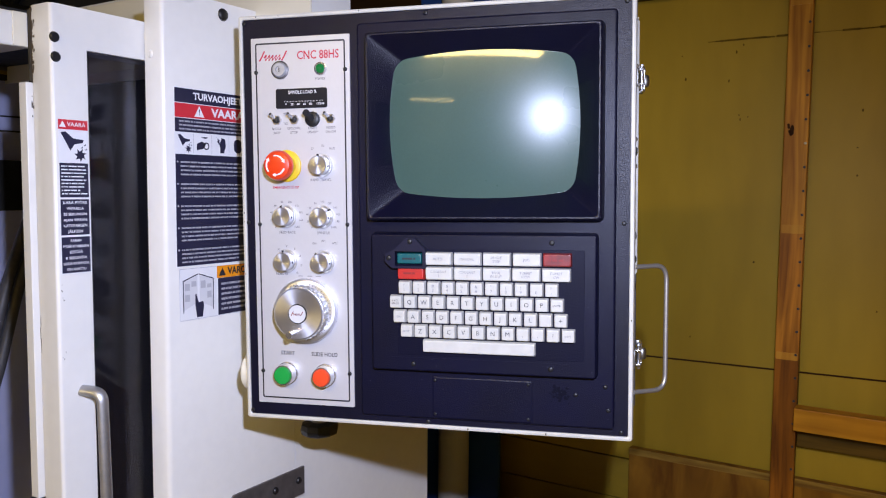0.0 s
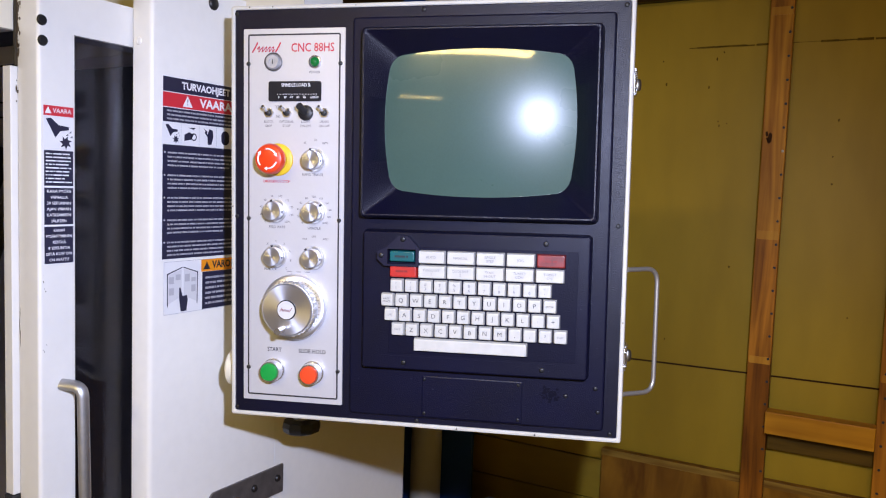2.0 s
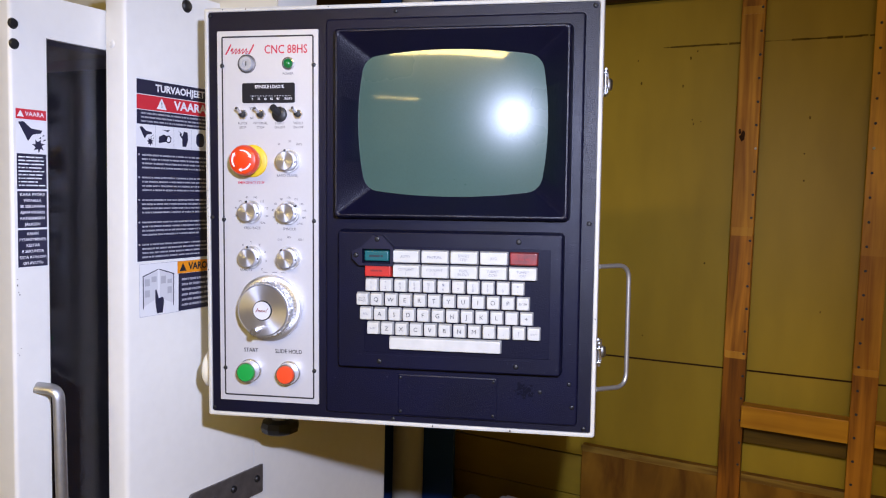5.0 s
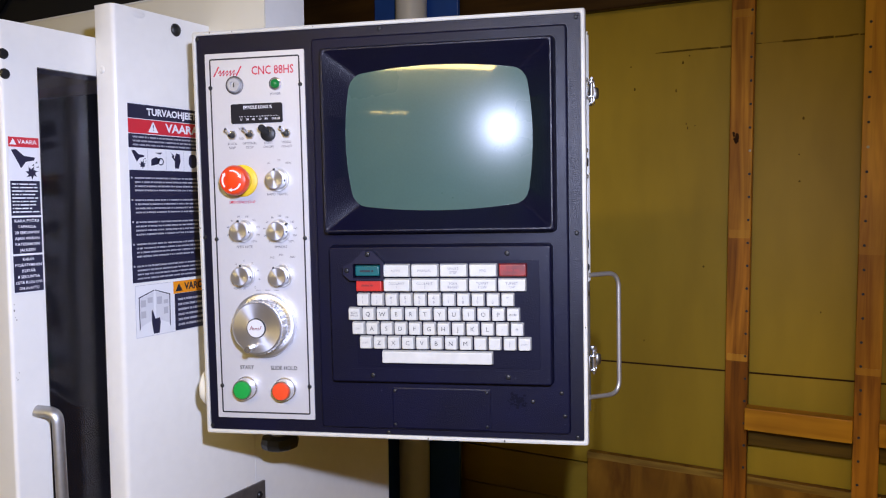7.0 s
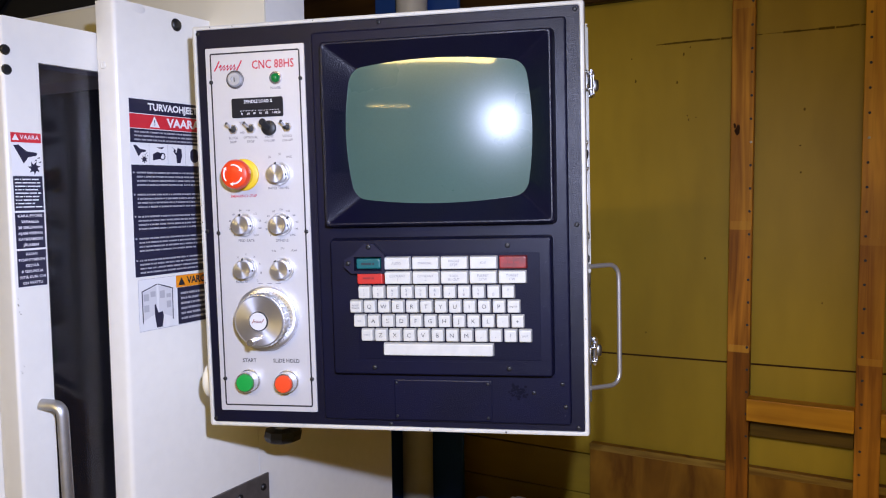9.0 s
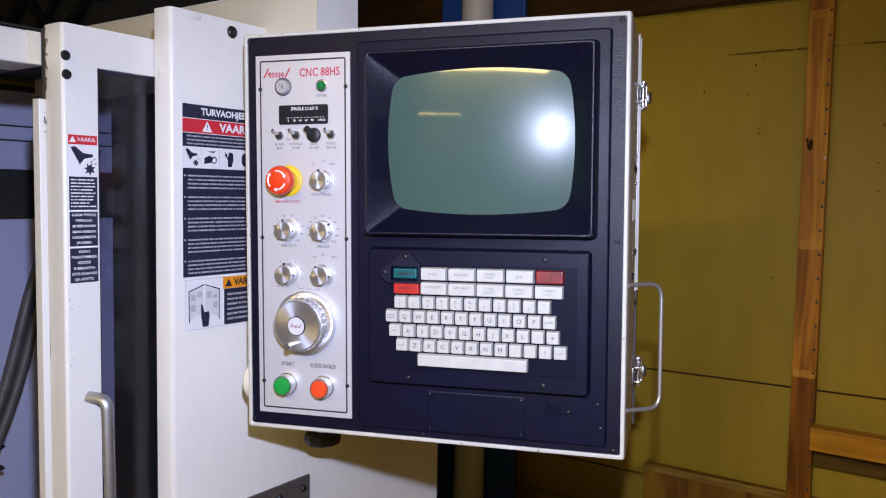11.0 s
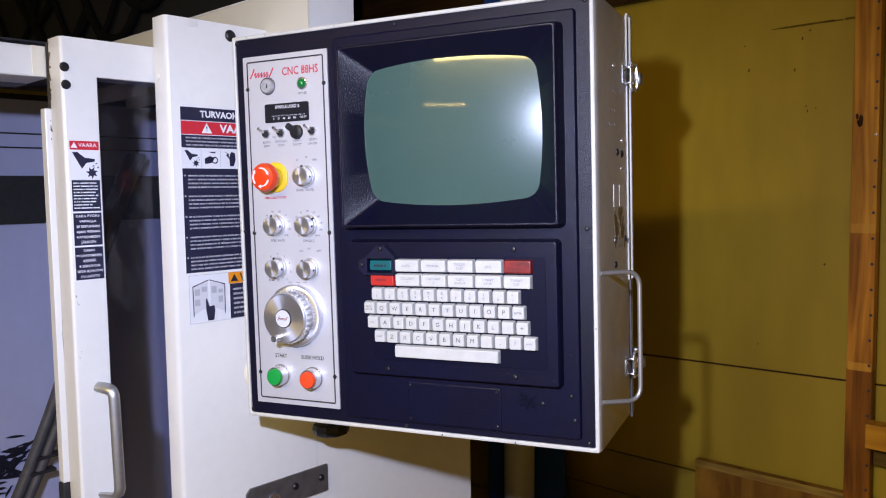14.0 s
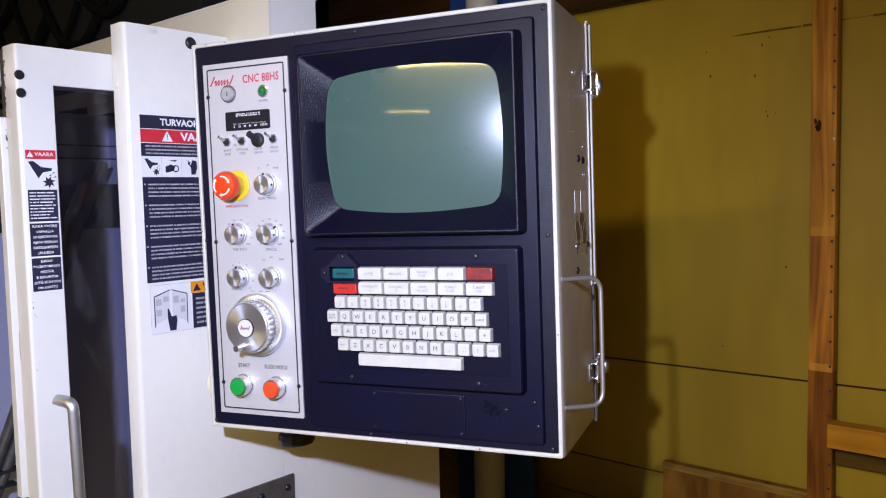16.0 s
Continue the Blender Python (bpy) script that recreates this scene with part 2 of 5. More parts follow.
PINE_PALE = wood("sanded_pine", (0.60, 0.29, 0.032), (0.46, 0.195, 0.018), along=2)
PINE_RAIL = wood("pine_rail", (0.64, 0.29, 0.018), (0.46, 0.185, 0.011), along=0, rings=5)
PLY = wood("plywood_face", (0.29, 0.135, 0.014), (0.12, 0.044, 0.005), along=2, rings=2.6, long_scale=0.30)
PLY_EDGE = wood("plywood_edge", (0.30, 0.18, 0.03), (0.15, 0.07, 0.012), along=0, rings=14)
SHADE_BROWN = wood("rail_shade_brown", (0.15, 0.085, 0.012), (0.08, 0.042, 0.006), along=0)
DARK_BROWN = wood("dark_brown_strip", (0.055, 0.026, 0.006), (0.03, 0.013, 0.004), along=0)
BLUE = material("blue_column_paint", (0.012, 0.06, 0.26), 0.45, vary=0.25, scale=8)
PIPE = material("pale_pipe_paint", (0.55, 0.52, 0.46), 0.45, vary=0.1, scale=9)
FLOOR = material("concrete_floor", (0.30, 0.28, 0.25), 0.8, vary=0.3, scale=3, grain=0.2, grain_scale=60, bump=0.2, bump_scale=50)
DARK = material("unlit_near_black", (0.006, 0.005, 0.004), 0.9, vary=0.5, scale=3)
SIDE = material("cream_side_wall", (0.66, 0.58, 0.36), 0.8, vary=0.3, scale=2)
CEIL = material("ceiling_boards", (0.26, 0.21, 0.15), 0.85, vary=0.3, scale=3)
DOOR_GLASS = tinted_glass("smoked_glazing", (0.64, 0.64, 0.72))
TUBE = glow("warm_tube", (1.0, 0.80, 0.38), 7.0)

# ---- building blocks ----


def link(name, bm, mat, parent=None, label="", smooth=False):
    bmesh.ops.recalc_face_normals(bm, faces=bm.faces[:])
    me = bpy.data.meshes.new(name)
    if smooth:
        for f in bm.faces:
            f.smooth = True
    bm.to_mesh(me)
    bm.free()
    if smooth:
        me.set_sharp_from_angle(angle=radians(38))
    for m in mat if isinstance(mat, (list, tuple)) else [mat]:
        me.materials.append(m)
    ob = new(name, me)
    if parent:
        ob.parent = parent
    return tagged(ob, label=label)


part = link


def thing(name, label, category, m=None, group="", kind=""):
    ob = new(name)
    ob.empty_display_size = 0.05
    if m:
        ob.matrix_world = m
    return tagged(ob, label, category, group, kind)


def box(x0, x1, y0, y1, z0, z1, bevel=0.0, seg=2, bm=None):
    own = bmesh.new()
    m = Matrix.LocRotScale(((x0 + x1) / 2, (y0 + y1) / 2, (z0 + z1) / 2), None, (x1 - x0, y1 - y0, z1 - z0))
    bmesh.ops.create_cube(own, size=1, matrix=m)
    if bevel:
        bmesh.ops.bevel(own, geom=own.edges[:], offset=bevel, segments=seg, affect="EDGES", profile=0.5)
    return join(bm, own)


def join(bm, own):
    if bm is None:
        return own
    me = bpy.data.meshes.new("scrap")
    own.to_mesh(me)
    own.free()
    bm.from_mesh(me)
    bpy.data.meshes.remove(me)
    return bm


def lathe(profile, m, seg=32, bm=None):
    """Turned solid: profile of (radius, height) along local z, closed on the axis, placed by m."""
    own = bmesh.new()
    rings = []
    for r, h in profile:
        if r < 1e-6:
            rings.append([own.verts.new((0, 0, h))])
        else:
            rings.append([own.verts.new((r * math.cos(2 * math.pi * k / seg), r * math.sin(2 * math.pi * k / seg), h)) for k in range(seg)])
    for a, b in zip(rings, rings[1:]):
        for k in range(seg):
            n = (k + 1) % seg
            if len(a) == 1 and len(b) == 1:
                continue
            if len(a) == 1:
                own.faces.new((a[0], b[k], b[n]))
            elif len(b) == 1:
                own.faces.new((a[k], a[n], b[0]))
            else:
                own.faces.new((a[k], a[n], b[n], b[k]))
    own.transform(m)
    return join(bm, own)


def sweep(points, r, seg=10, bm=None, flat=1.0):
    """A round bar along points, with closed ends."""
    own = bmesh.new()
    pts = [Vector(p) for p in points]
    rings = []
    side = None
    for i, p in enumerate(pts):
        t = (pts[min(i + 1, len(pts) - 1)] - pts[max(i - 1, 0)]).normalized()
        if side is None:
            side = t.orthogonal().normalized()
        side = (side - t * side.dot(t)).normalized()
        up = t.cross(side)
        rings.append([own.verts.new(p + r * (math.cos(2 * math.pi * k / seg) * side + flat * math.sin(2 * math.pi * k / seg) * up)) for k in range(seg)])
    for a, b in zip(rings, rings[1:]):
        for k in range(seg):
            own.faces.new((a[k], a[(k + 1) % seg], b[(k + 1) % seg], b[k]))
    own.faces.new(rings[0])
    own.faces.new(rings[-1][::-1])
    return join(bm, own)


def curve_points(points, n=8):
    """Catmull-Rom through points."""
    p = [Vector(q) for q in points]
    p = [2 * p[0] - p[1]] + p + [2 * p[-1] - p[-2]]
    out = []
    for i in range(1, len(p) - 2):
        for k in range(n):
            t = k / n
            out.append(0.5 * (2 * p[i] + (p[i + 1] - p[i - 1]) * t + (2 * p[i - 1] - 5 * p[i] + 4 * p[i + 1] - p[i + 2]) * t * t + (3 * p[i] - p[i - 1] - 3 * p[i + 1] + p[i + 2]) * t ** 3))
    return out + [p[-2]]


def round_path(points, r, n=6):
    """A polyline with its inner corners rounded at radius r."""
    pts = [Vector(p) for p in points]
    out = [pts[0]]
    for a, b, c in zip(pts, pts[1:], pts[2:]):
        u, v = (a - b).normalized(), (c - b).normalized()
        for k in range(n + 1):
            t = k / n
            p0, p1, p2 = b + u * r, b, b + v * r
            out.append((1 - t) ** 2 * p0 + 2 * t * (1 - t) * p1 + t * t * p2)
    return out + [pts[-1]]


def prism(points, thick, m, bm=None):
    """A flat outline in local xy, thickened along local z from 0 to thick."""
    own = bmesh.new()
    low = [own.verts.new((x, y, 0)) for x, y in points]
    high = [own.verts.new((x, y, thick)) for x, y in points]
    own.faces.new(low[::-1])
    own.faces.new(high)
    for k in range(len(points)):
        n = (k + 1) % len(points)
        own.faces.new((low[k], low[n], high[n], high[k]))
    own.transform(m)
    return join(bm, own)


def oblong(w, h, r, n=5):
    """The outline of a rectangle w by h with corners of radius r, round the origin."""
    out = []
    for cx, cy, a0 in ((w / 2 - r, h / 2 - r, 0), (-w / 2 + r, h / 2 - r, 90), (-w / 2 + r, -h / 2 + r, 180), (w / 2 - r, -h / 2 + r, 270)):
        for k in range(n + 1):
            a = radians(a0 + 90 * k / n)
            out.append((cx + r * math.cos(a), cy + r * math.sin(a)))
    return out


def ring(w, h, r, line, thick, m, bm=None):
    """A thin frame line round a rounded rectangle."""
    own = bmesh.new()
    a, b = oblong(w, h, r), oblong(w - 2 * line, h - 2 * line, max(r - line, 0.0005))
    va, vb = [own.verts.new((x, y, thick)) for x, y in a], [own.verts.new((x, y, thick)) for x, y in b]
    for k in range(len(a)):
        n = (k + 1) % len(a)
        own.faces.new((va[k], va[n], vb[n], vb[k]))
    own.transform(m)
    return join(bm, own)


def lettering(body, size, m, bm=None, width=0.0, bold=0.012):
    """Printed words, centred on the origin of m, in its xy plane."""
    cu = bpy.data.curves.new("words", "FONT")
    cu.body, cu.size, cu.align_x, cu.align_y, cu.resolution_u = body, size, "CENTER", "CENTER", 2
    cu.offset = bold * size
    ob = bpy.data.objects.new("words", cu)
    me = bpy.data.meshes.new_from_object(ob)
    own = bmesh.new()
    own.from_mesh(me)
    if width and own.verts:
        xs = [v.co.x for v in own.verts]
        own.transform(Matrix.Diagonal((width / max(max(xs) - min(xs), 1e-5), 1, 1, 1)))
    own.transform(m)
    bpy.data.objects.remove(ob)
    bpy.data.curves.remove(cu)
    bpy.data.meshes.remove(me)
    return join(bm, own)


def bars(w, h, rows, m, bm=None, seed=0, fill=0.55, left=True):
    """Lines of writing too small to read, as broken bars of their size."""
    rnd = random.Random(seed)
    own = bm if bm is not None else bmesh.new()
    for k in range(rows):
        y = h / 2 - h * (k + 0.5) / rows
        x = -w / 2
        end = w / 2 - (rnd.uniform(0.0, 0.25) * w if k % 4 == 3 else rnd.uniform(0, 0.05) * w)
        while x < end - 0.002:
            n = min(rnd.choice((0.002, 0.004, 0.007, 0.011, 0.014)) * rnd.uniform(0.7, 1.3), end - x)
            t = h / rows * fill / 2
            own = prism([(x, y - t), (x + n, y - t), (x + n, y + t), (x, y + t)], 0.00005, m, own)
            x += n + rnd.uniform(0.0008, 0.0016)
    return own


def on_front(u, v, d):
    """Local frame on a face that looks along -y: x right, y up, z out towards -y."""
    return pose(u, d, v, 90, 0, 0)


def on_side(y, z, x):
    """Local frame on a face that looks along +x: x along +y, y up, z out towards +x."""
    return pose(x, y, z, 0, 0, 90) @ pose(0, 0, 0, 90, 0, 0)


def screw_head(r=0.0032, h=0.0016):
    return [(0, h * 0.75), (r * 0.35, h * 0.75), (r * 0.4, h), (r * 0.8, h * 0.8), (r, h * 0.3), (r, 0), (0, 0)]


# ---- the room ----
WY = 1.965
wall_n = link("wall_north", box(-3.8, 2.6, WY, WY + 0.12, 0.838, 3.1, 0.0015), WALL)
tagged(wall_n, "ochre painted board wall with dark horizontal joints", "wall", kind="structure")
joint = link("board_joint", box(-3.2, 3.05, -0.0015, 0.01, -0.0019, 0.0019), KNOT, wall_n)
joint.matrix_basis = pose(-0.5, WY, 1.1108, 0, -0.9, 0)
rnd = random.Random(4)
line, x = bmesh.new(), -0.45
while x < 0.6:
    n, t = rnd.uniform(0.015, 0.05), rnd.uniform(0.0006, 0.0026)
    box(x, x + n, WY - 0.0006, WY + 0.004, 1.873 - t + rnd.gauss(0, 0.0005), 1.873 + t, 0, 2, line)
    x += n + rnd.choice((-0.006, -0.004, 0.003))
tagged(link("board_seam", line, STAIN, wall_n), kind="stuff")
spots = bmesh.new()
for x, z in ((-0.375, 1.70), (-0.372, 1.69), (-0.355, 1.695), (-0.40, 1.78), (-0.385, 1.845), (-0.127, 1.62), (-0.075, 1.267), (-0.12, 1.70), (-0.125, 1.56), (-0.47, 1.17), (-0.33, 1.36), (-0.51, 1.845), (-0.50, 1.79), (-0.37, 1.86)):
    n = rnd.uniform(0.6, 1.1)
    lathe([(0, 0.0006), (0.0016 * n, 0.0005), (0.0022 * n, 0), (0, 0)], on_front(x, z, WY) @ Matrix.Diagonal((1, rnd.uniform(0.8, 2.2), 1, 1)), 8, spots)
tagged(link("nail_marks", spots, STAIN, wall_n), kind="stuff")
# unseen south and east walls, floor and ceiling, lightened to bounce warm light
tagged(link("wall_south", box(-3.8, 2.6, -9.6, -9.5, 0, 3.1), SIDE), "unseen workshop wall, made cream to bounce warm light", "wall", kind="structure")
# west wall: lack of light is put into its near-black colour
tagged(link("wall_west", box(-3.9, -3.8, -9.6, WY + 0.12, 0, 3.1), DARK), "workshop wall behind the machine, coloured near-black as if unlit", "wall", kind="structure")
tagged(link("wall_east", box(2.6, 2.7, -9.6, WY + 0.12, 0, 3.1), SIDE), "unseen workshop wall, made cream to bounce warm light", "wall", kind="structure")
tagged(link("floor", box(-3.9, 2.7, -9.6, WY + 0.12, -0.1, 0), FLOOR), "worn grey concrete workshop floor", "floor", kind="structure")
tagged(link("ceiling", box(-3.9, 2.7, -9.6, WY + 0.12, 3.1, 3.2), CEIL), "brown boarded workshop ceiling", "ceiling", kind="structure")
header = link("top_strip", box(-3.79, 2.59, WY - 0.03, WY, 1.985, 2.4, 0.004), DARK_BROWN)
tagged(header, "dark brown strip along the top of the wall", "board", kind="structure")

# tube fixtures on the ceiling, each round its own lamp; the near one is broad and holds two tubes
for x, y, n, turn, half in ((*NEAR_TUBE, 0.24), (*FAR_TUBES[0], 0.07), (*FAR_TUBES[1], 0.07)):
    f = thing("ceiling_light", "long fluorescent tube light with a warm yellow glow", "lamp", pose(x, y, 3.1, 0, 0, turn), group="ceiling tube lights")
    part("housing", box(-n / 2, n / 2, -half, half, -0.08, 0, 0.01), SIDE, f)
    for off in (-0.15, 0.15) if half > 0.2 else (0.0,):
        for h in (-n / 2 + 0.03, n / 2 - 0.03):
            part("tube_holder", box(h - 0.015, h + 0.015, off - 0.03, off + 0.03, -0.165, -0.08, 0.003), SIDE, f)
        part("tube", sweep([(-n / 2 + 0.045, off, -0.135), (n / 2 - 0.045, off, -0.135)], 0.016), TUBE, f)

# uprights spliced from lengths of pine, with peg holes; a rail between them and plywood behind
SPLICES = (
    ((1.928, 1.990, PINE_OLD), (1.434, 1.928, PINE_AMBER), (1.152, 1.434, PINE_OLD), (0.0, 1.152, PINE_DARK)),
    ((1.404, 1.990, PINE), (1.146, 1.404, PINE_AMBER), (0.0, 1.146, PINE_OLD)),
    ((1.50, 1.990, PINE), (0.0, 1.50, PINE_AMBER)),
)
for x0, x1, hx, lengths in ((-0.268, -0.219, -0.2245, SPLICES[0]), (-0.003, 0.047, 0.0085, SPLICES[1]), (0.262, 0.312, 0.2735, SPLICES[2])):
    up = thing("shelf_upright", "orange pine upright spliced from lengths, with peg holes", "upright", group="pine shelf uprights")
    for z0, z1, pine in lengths:
        part("timber_length", box(x0, x1, 1.915, 1.939, z0, z1, 0.0012), pine, up)
        if z0 > 0:
            part("pale_splice", box(x0 + 0.003, x1 - 0.002, 1.9143, 1.916, z0 - 0.002, z0 + rnd.uniform(0.013, 0.018)), PINE_PALE, up, "paler sanded splice in the wood")
    for k in range(-2, 20):
        z = 1.629 - 0.0518 * (k - 5)
        if 0.8 < z < 1.98:
            bright = k == 5
            part("peg" if bright else "peg_hole", lathe([(0, 0.002 if bright else 0.0004), (0.0028, 0.0012 if bright else 0.0004), (0.003, 0), (0, 0)], on_front(hx + rnd.uniform(-0.0008, 0.0008), z, 1.9138), 10), STEEL if bright else INK, up)
bm = bmesh.new()
for k in range(9):
    n = rnd.uniform(0.002, 0.006)
    prism([(n * rnd.uniform(0.6, 1) * math.cos(a), 2.2 * n * rnd.uniform(0.6, 1) * math.sin(a)) for a in [q * 0.628 for q in range(10)]], 0.0003, on_front(-0.258 + rnd.uniform(-0.003, 0.007), 1.655 + rnd.gauss(0, 0.010), 1.9147 - 0.00003 * k), bm)
part("knot", bm, KNOT, bpy.data.objects["shelf_upright"], "dark knot in the wood")
rail = link("shelf_rail", box(-0.219, -0.003, 1.875, 1.915, 1.003, 1.053, 0.002), PINE_RAIL)
tagged(rail, "light orange planed pine rail between two uprights", "rail", group="shelf rails")
copy_thing(rail, pose(0.265, 0, 0))
# dark strip added below each rail in place of its cast shade
batten = link("rail_shade_strip", box(-0.218, -0.004, 1.934, WY, 0.952, 1.012, 0.002), SHADE_BROWN)
tagged(batten, "dark brown strip standing in for the rail's shade on the wall", "batten", group="wall battens")
copy_thing(batten, pose(0.265, 0, 0))
ply = link("plywood_sheet", box(-0.606, 0.9, 1.9405, 1.9605, 0, 0.876, 0.0015), PLY)
ply.matrix_world = pose(0, 0, 0)
part("worn_edge", box(-0.606, 0.9, 1.9385, 1.9404, 0.859, 0.8756, 0.0004), PLY_EDGE, ply, "paler worn upper edge")
tagged(ply, "brown plywood sheet leaning behind the uprights", "plywood")

# yellow planks close the wall below its large boards
z = 0.834
while z > 0:
    low = max(z - 0.1045, 0.0)
    link("plank", box(-3.8, 2.6, WY + 0.002, WY + 0.05, low, z, 0.0012), PLANK, wall_n)
    z = low - 0.0025
link("plank_backing", box(-3.8, 2.6, WY + 0.052, WY + 0.12, 0, 0.836), DIRT, wall_n)

# strapped white profiles and a roll of tape on a crate behind the pendant
crate = link("crate", box(-0.90, -0.615, 1.66, 1.86, 0, 0.690, 0.004), PLY_EDGE)
tagged(crate, "plain brown wooden crate standing against the wall", "crate")
bundle = thing("profile_bundle", "bundle of white profiles held by a black strap", "profiles", pose(-0.69, 1.76, 0.690, 0, 0, -3))
for k, (y, h, n) in enumerate(((-0.075, 0.050, 0.070), (-0.045, 0.066, 0.062), (-0.016, 0.052, 0.074), (0.016, 0.068, 0.070), (0.048, 0.058, 0.072))):
    part("profile", box(-n, 0.074, y - 0.012, y + 0.013, 0, h, 0.002), STICKER_WHITE, bundle)
part("strap", sweep([(-0.010, -0.090, 0.001), (-0.008, -0.090, 0.056), (0.0, -0.05, 0.072), (0.022, 0.0, 0.074), (0.045, 0.064, 0.072), (0.046, 0.064, 0.001)], 0.0055, 8, flat=0.4), RUBBER_AND_SHADE, bundle, "black strap")
roll = link("tape_roll", lathe([(0.022, -0.022), (0.034, -0.022), (0.036, -0.020), (0.036, 0.020), (0.034, 0.022), (0.022, 0.022), (0.022, -0.022)], pose(-0.815, 1.73, 0.726, 90, 0, 8), 32), HOSE, smooth=True)
tagged(roll, "grey roll standing on edge on the crate", "roll")

# blue steel column with a pale pipe before it
col = thing("steel_column", "dark blue painted steel column beside the wall", "column")
part("flange", box(-1.222, -0.957, 1.90, 1.912, 0, 3.1, 0.002), BLUE, col)
part("web", box(-1.14, -1.13, 1.912, 1.964, 0, 3.1), BLUE, col)
pipe = link("wall_pipe", sweep([(-1.074, 1.855, 0), (-1.074, 1.855, 3.1)], 0.042, 24), PIPE, smooth=True)
tagged(pipe, "pale painted vertical pipe in front of the blue column", "pipe")

# ---- the machine tool: enclosure, sliding door, warning stickers ----
FX, DX = -0.885, -0.925
mill = thing("milling_machine", "white enamelled machine tool enclosure with a sliding door", "machine")
bm = bmesh.new()
front = [(FX, 1.022), (FX, 0.770), (FX - 0.0018, 0.7655), (FX - 0.006, 0.763), (FX - 0.036, 0.763), (FX - 0.036, 0.766), (FX - 0.007, 0.766), (FX - 0.003, 0.7700), (FX - 0.003, 1.022)]
prism(front, 1.796, pose(0, 0, 0), bm)
fixed = part("fixed_front_panel", bm, WHITE, mill, "folded white sheet panel with small dents", smooth=True)
part("side_sheet", box(FX - 0.004, FX - 0.001, 1.0235, 1.434, 0, 1.80, 0.001), WHITE, mill)
part("side_return", box(-1.60, FX - 0.001, 1.4345, 1.4375, 0, 1.80), WHITE, mill)
part("upper_cover_side", box(-1.62, -0.772, 0.940, 0.943, 1.730, 1.851), CREAM, mill)
part("upper_cover_front", box(-0.775, -0.772, 0.9435, 1.033, 1.730, 1.851), WHITE, mill)
part("upper_cover_back", box(-1.62, -0.7755, 1.033, 1.036, 1.730, 1.851), WHITE, mill)
part("upper_cover_top", box(-1.62, -0.772, 0.940, 1.036, 1.8515, 1.854), WHITE, mill)
part("plug", lathe([(0, 0.004), (0.006, 0.0038), (0.0085, 0.002), (0.0095, 0), (0, 0)], on_side(0.8735, 1.7785, FX), 20), PLASTIC, mill, "round black plastic plug", smooth=True)
part("dent", lathe([(0, 0.0012), (0.008, 0.0010), (0.012, 0.0002), (0, 0)], on_side(0.806, 1.789, FX) @ Matrix.Diagonal((1, 0.5, 1, 1)), 18), WHITE, mill, smooth=True)
part("flange_screw", lathe(screw_head(0.0055, 0.002), on_front(-0.9095, 1.707, 0.763), 14), WHITE, mill)

# added box, coloured near-black so the space behind reads as unlit
tagged(link("dark_backdrop", box(-3.2, -1.25, 1.12, 1.42, 0, 2.75, 0.01), DARK), "near-black box added behind the enclosure to keep it dark", "machine column")
rnd = random.Random(12)
for k in range(7):
    x0, z0 = -2.7 + 0.17 * k, 2.22 + rnd.uniform(-0.12, 0.10)
    pts = [(x0 + 0.42 * t, 1.105, z0 - 0.16 * math.sin(math.pi * t) + rnd.uniform(-0.008, 0.008) - 0.08 * t) for t in [j / 6 for j in range(7)]]
    tagged(link("loose_cable", sweep(curve_points(pts, 4), 0.008 + 0.003 * (k % 3), 8), UNLIT_CABLE, smooth=True), "dark loose cable strung along the near-black box", "cable", group="loose cables")

# sliding door: hollow panel with a window opening, lip, handle, plugs
def door_frame():
    """One folded sheet with a window opening; its left edge is rounded."""
    bm = bmesh.new()
    out = [bm.verts.new((DX, y, z)) for y, z in ((0.627, 0.30), (1.30, 0.30), (1.30, 1.753), (0.627, 1.753))]
    gap = [bm.verts.new((DX, y, z)) for y, z in ((0.6765, 0.70), (1.14, 0.70), (1.14, 1.70), (0.6765, 1.70))]
    for k in range(4):
        n = (k + 1) % 4
        bm.faces.new((out[k], out[n], gap[n], gap[k]))
    made = bmesh.ops.extrude_face_region(bm, geom=bm.faces[:])
    bmesh.ops.translate(bm, vec=(-0.045, 0, 0), verts=[g for g in made["geom"] if isinstance(g, bmesh.types.BMVert)])
    edge = [e for e in bm.edges if all(abs(v.co.y - 0.627) < 1e-5 for v in e.verts) and abs(e.verts[0].co.z - e.verts[1].co.z) > 0.5]
    bmesh.ops.bevel(bm, geom=edge, offset=0.005, segments=4, affect="EDGES", profile=0.5)
    return bm


door = part("sliding_door", door_frame(), WHITE, mill, "white sliding door, partly open, with grimy edges", smooth=True)
pane = part("window_pane", box(DX - 0.012, DX - 0.007, 0.6765, 1.14, 0.70, 1.70), DOOR_GLASS, door, "smoked grey window pane")
pane.visible_shadow = False
part("window_gasket", box(DX - 0.006, DX - 0.001, 0.6762, 0.6785, 0.70, 1.70), PLASTIC, door)
part("door_lip", box(DX - 0.0620, DX - 0.0455, 0.6198, 0.6320, 1.105, 1.656, 0.001), WHITE, door)
part("grime_strip", box(DX - 0.0475, DX - 0.0435, 0.6255, 0.632, 1.657, 1.748), DIRT, door, "dark grimy upper edge")
part("rubber_foot", box(DX - 0.064, DX - 0.0455, 0.618, 0.636, 0.85, 1.104, 0.003), RUBBER_AND_SHADE, door, "black rubber edge strip")
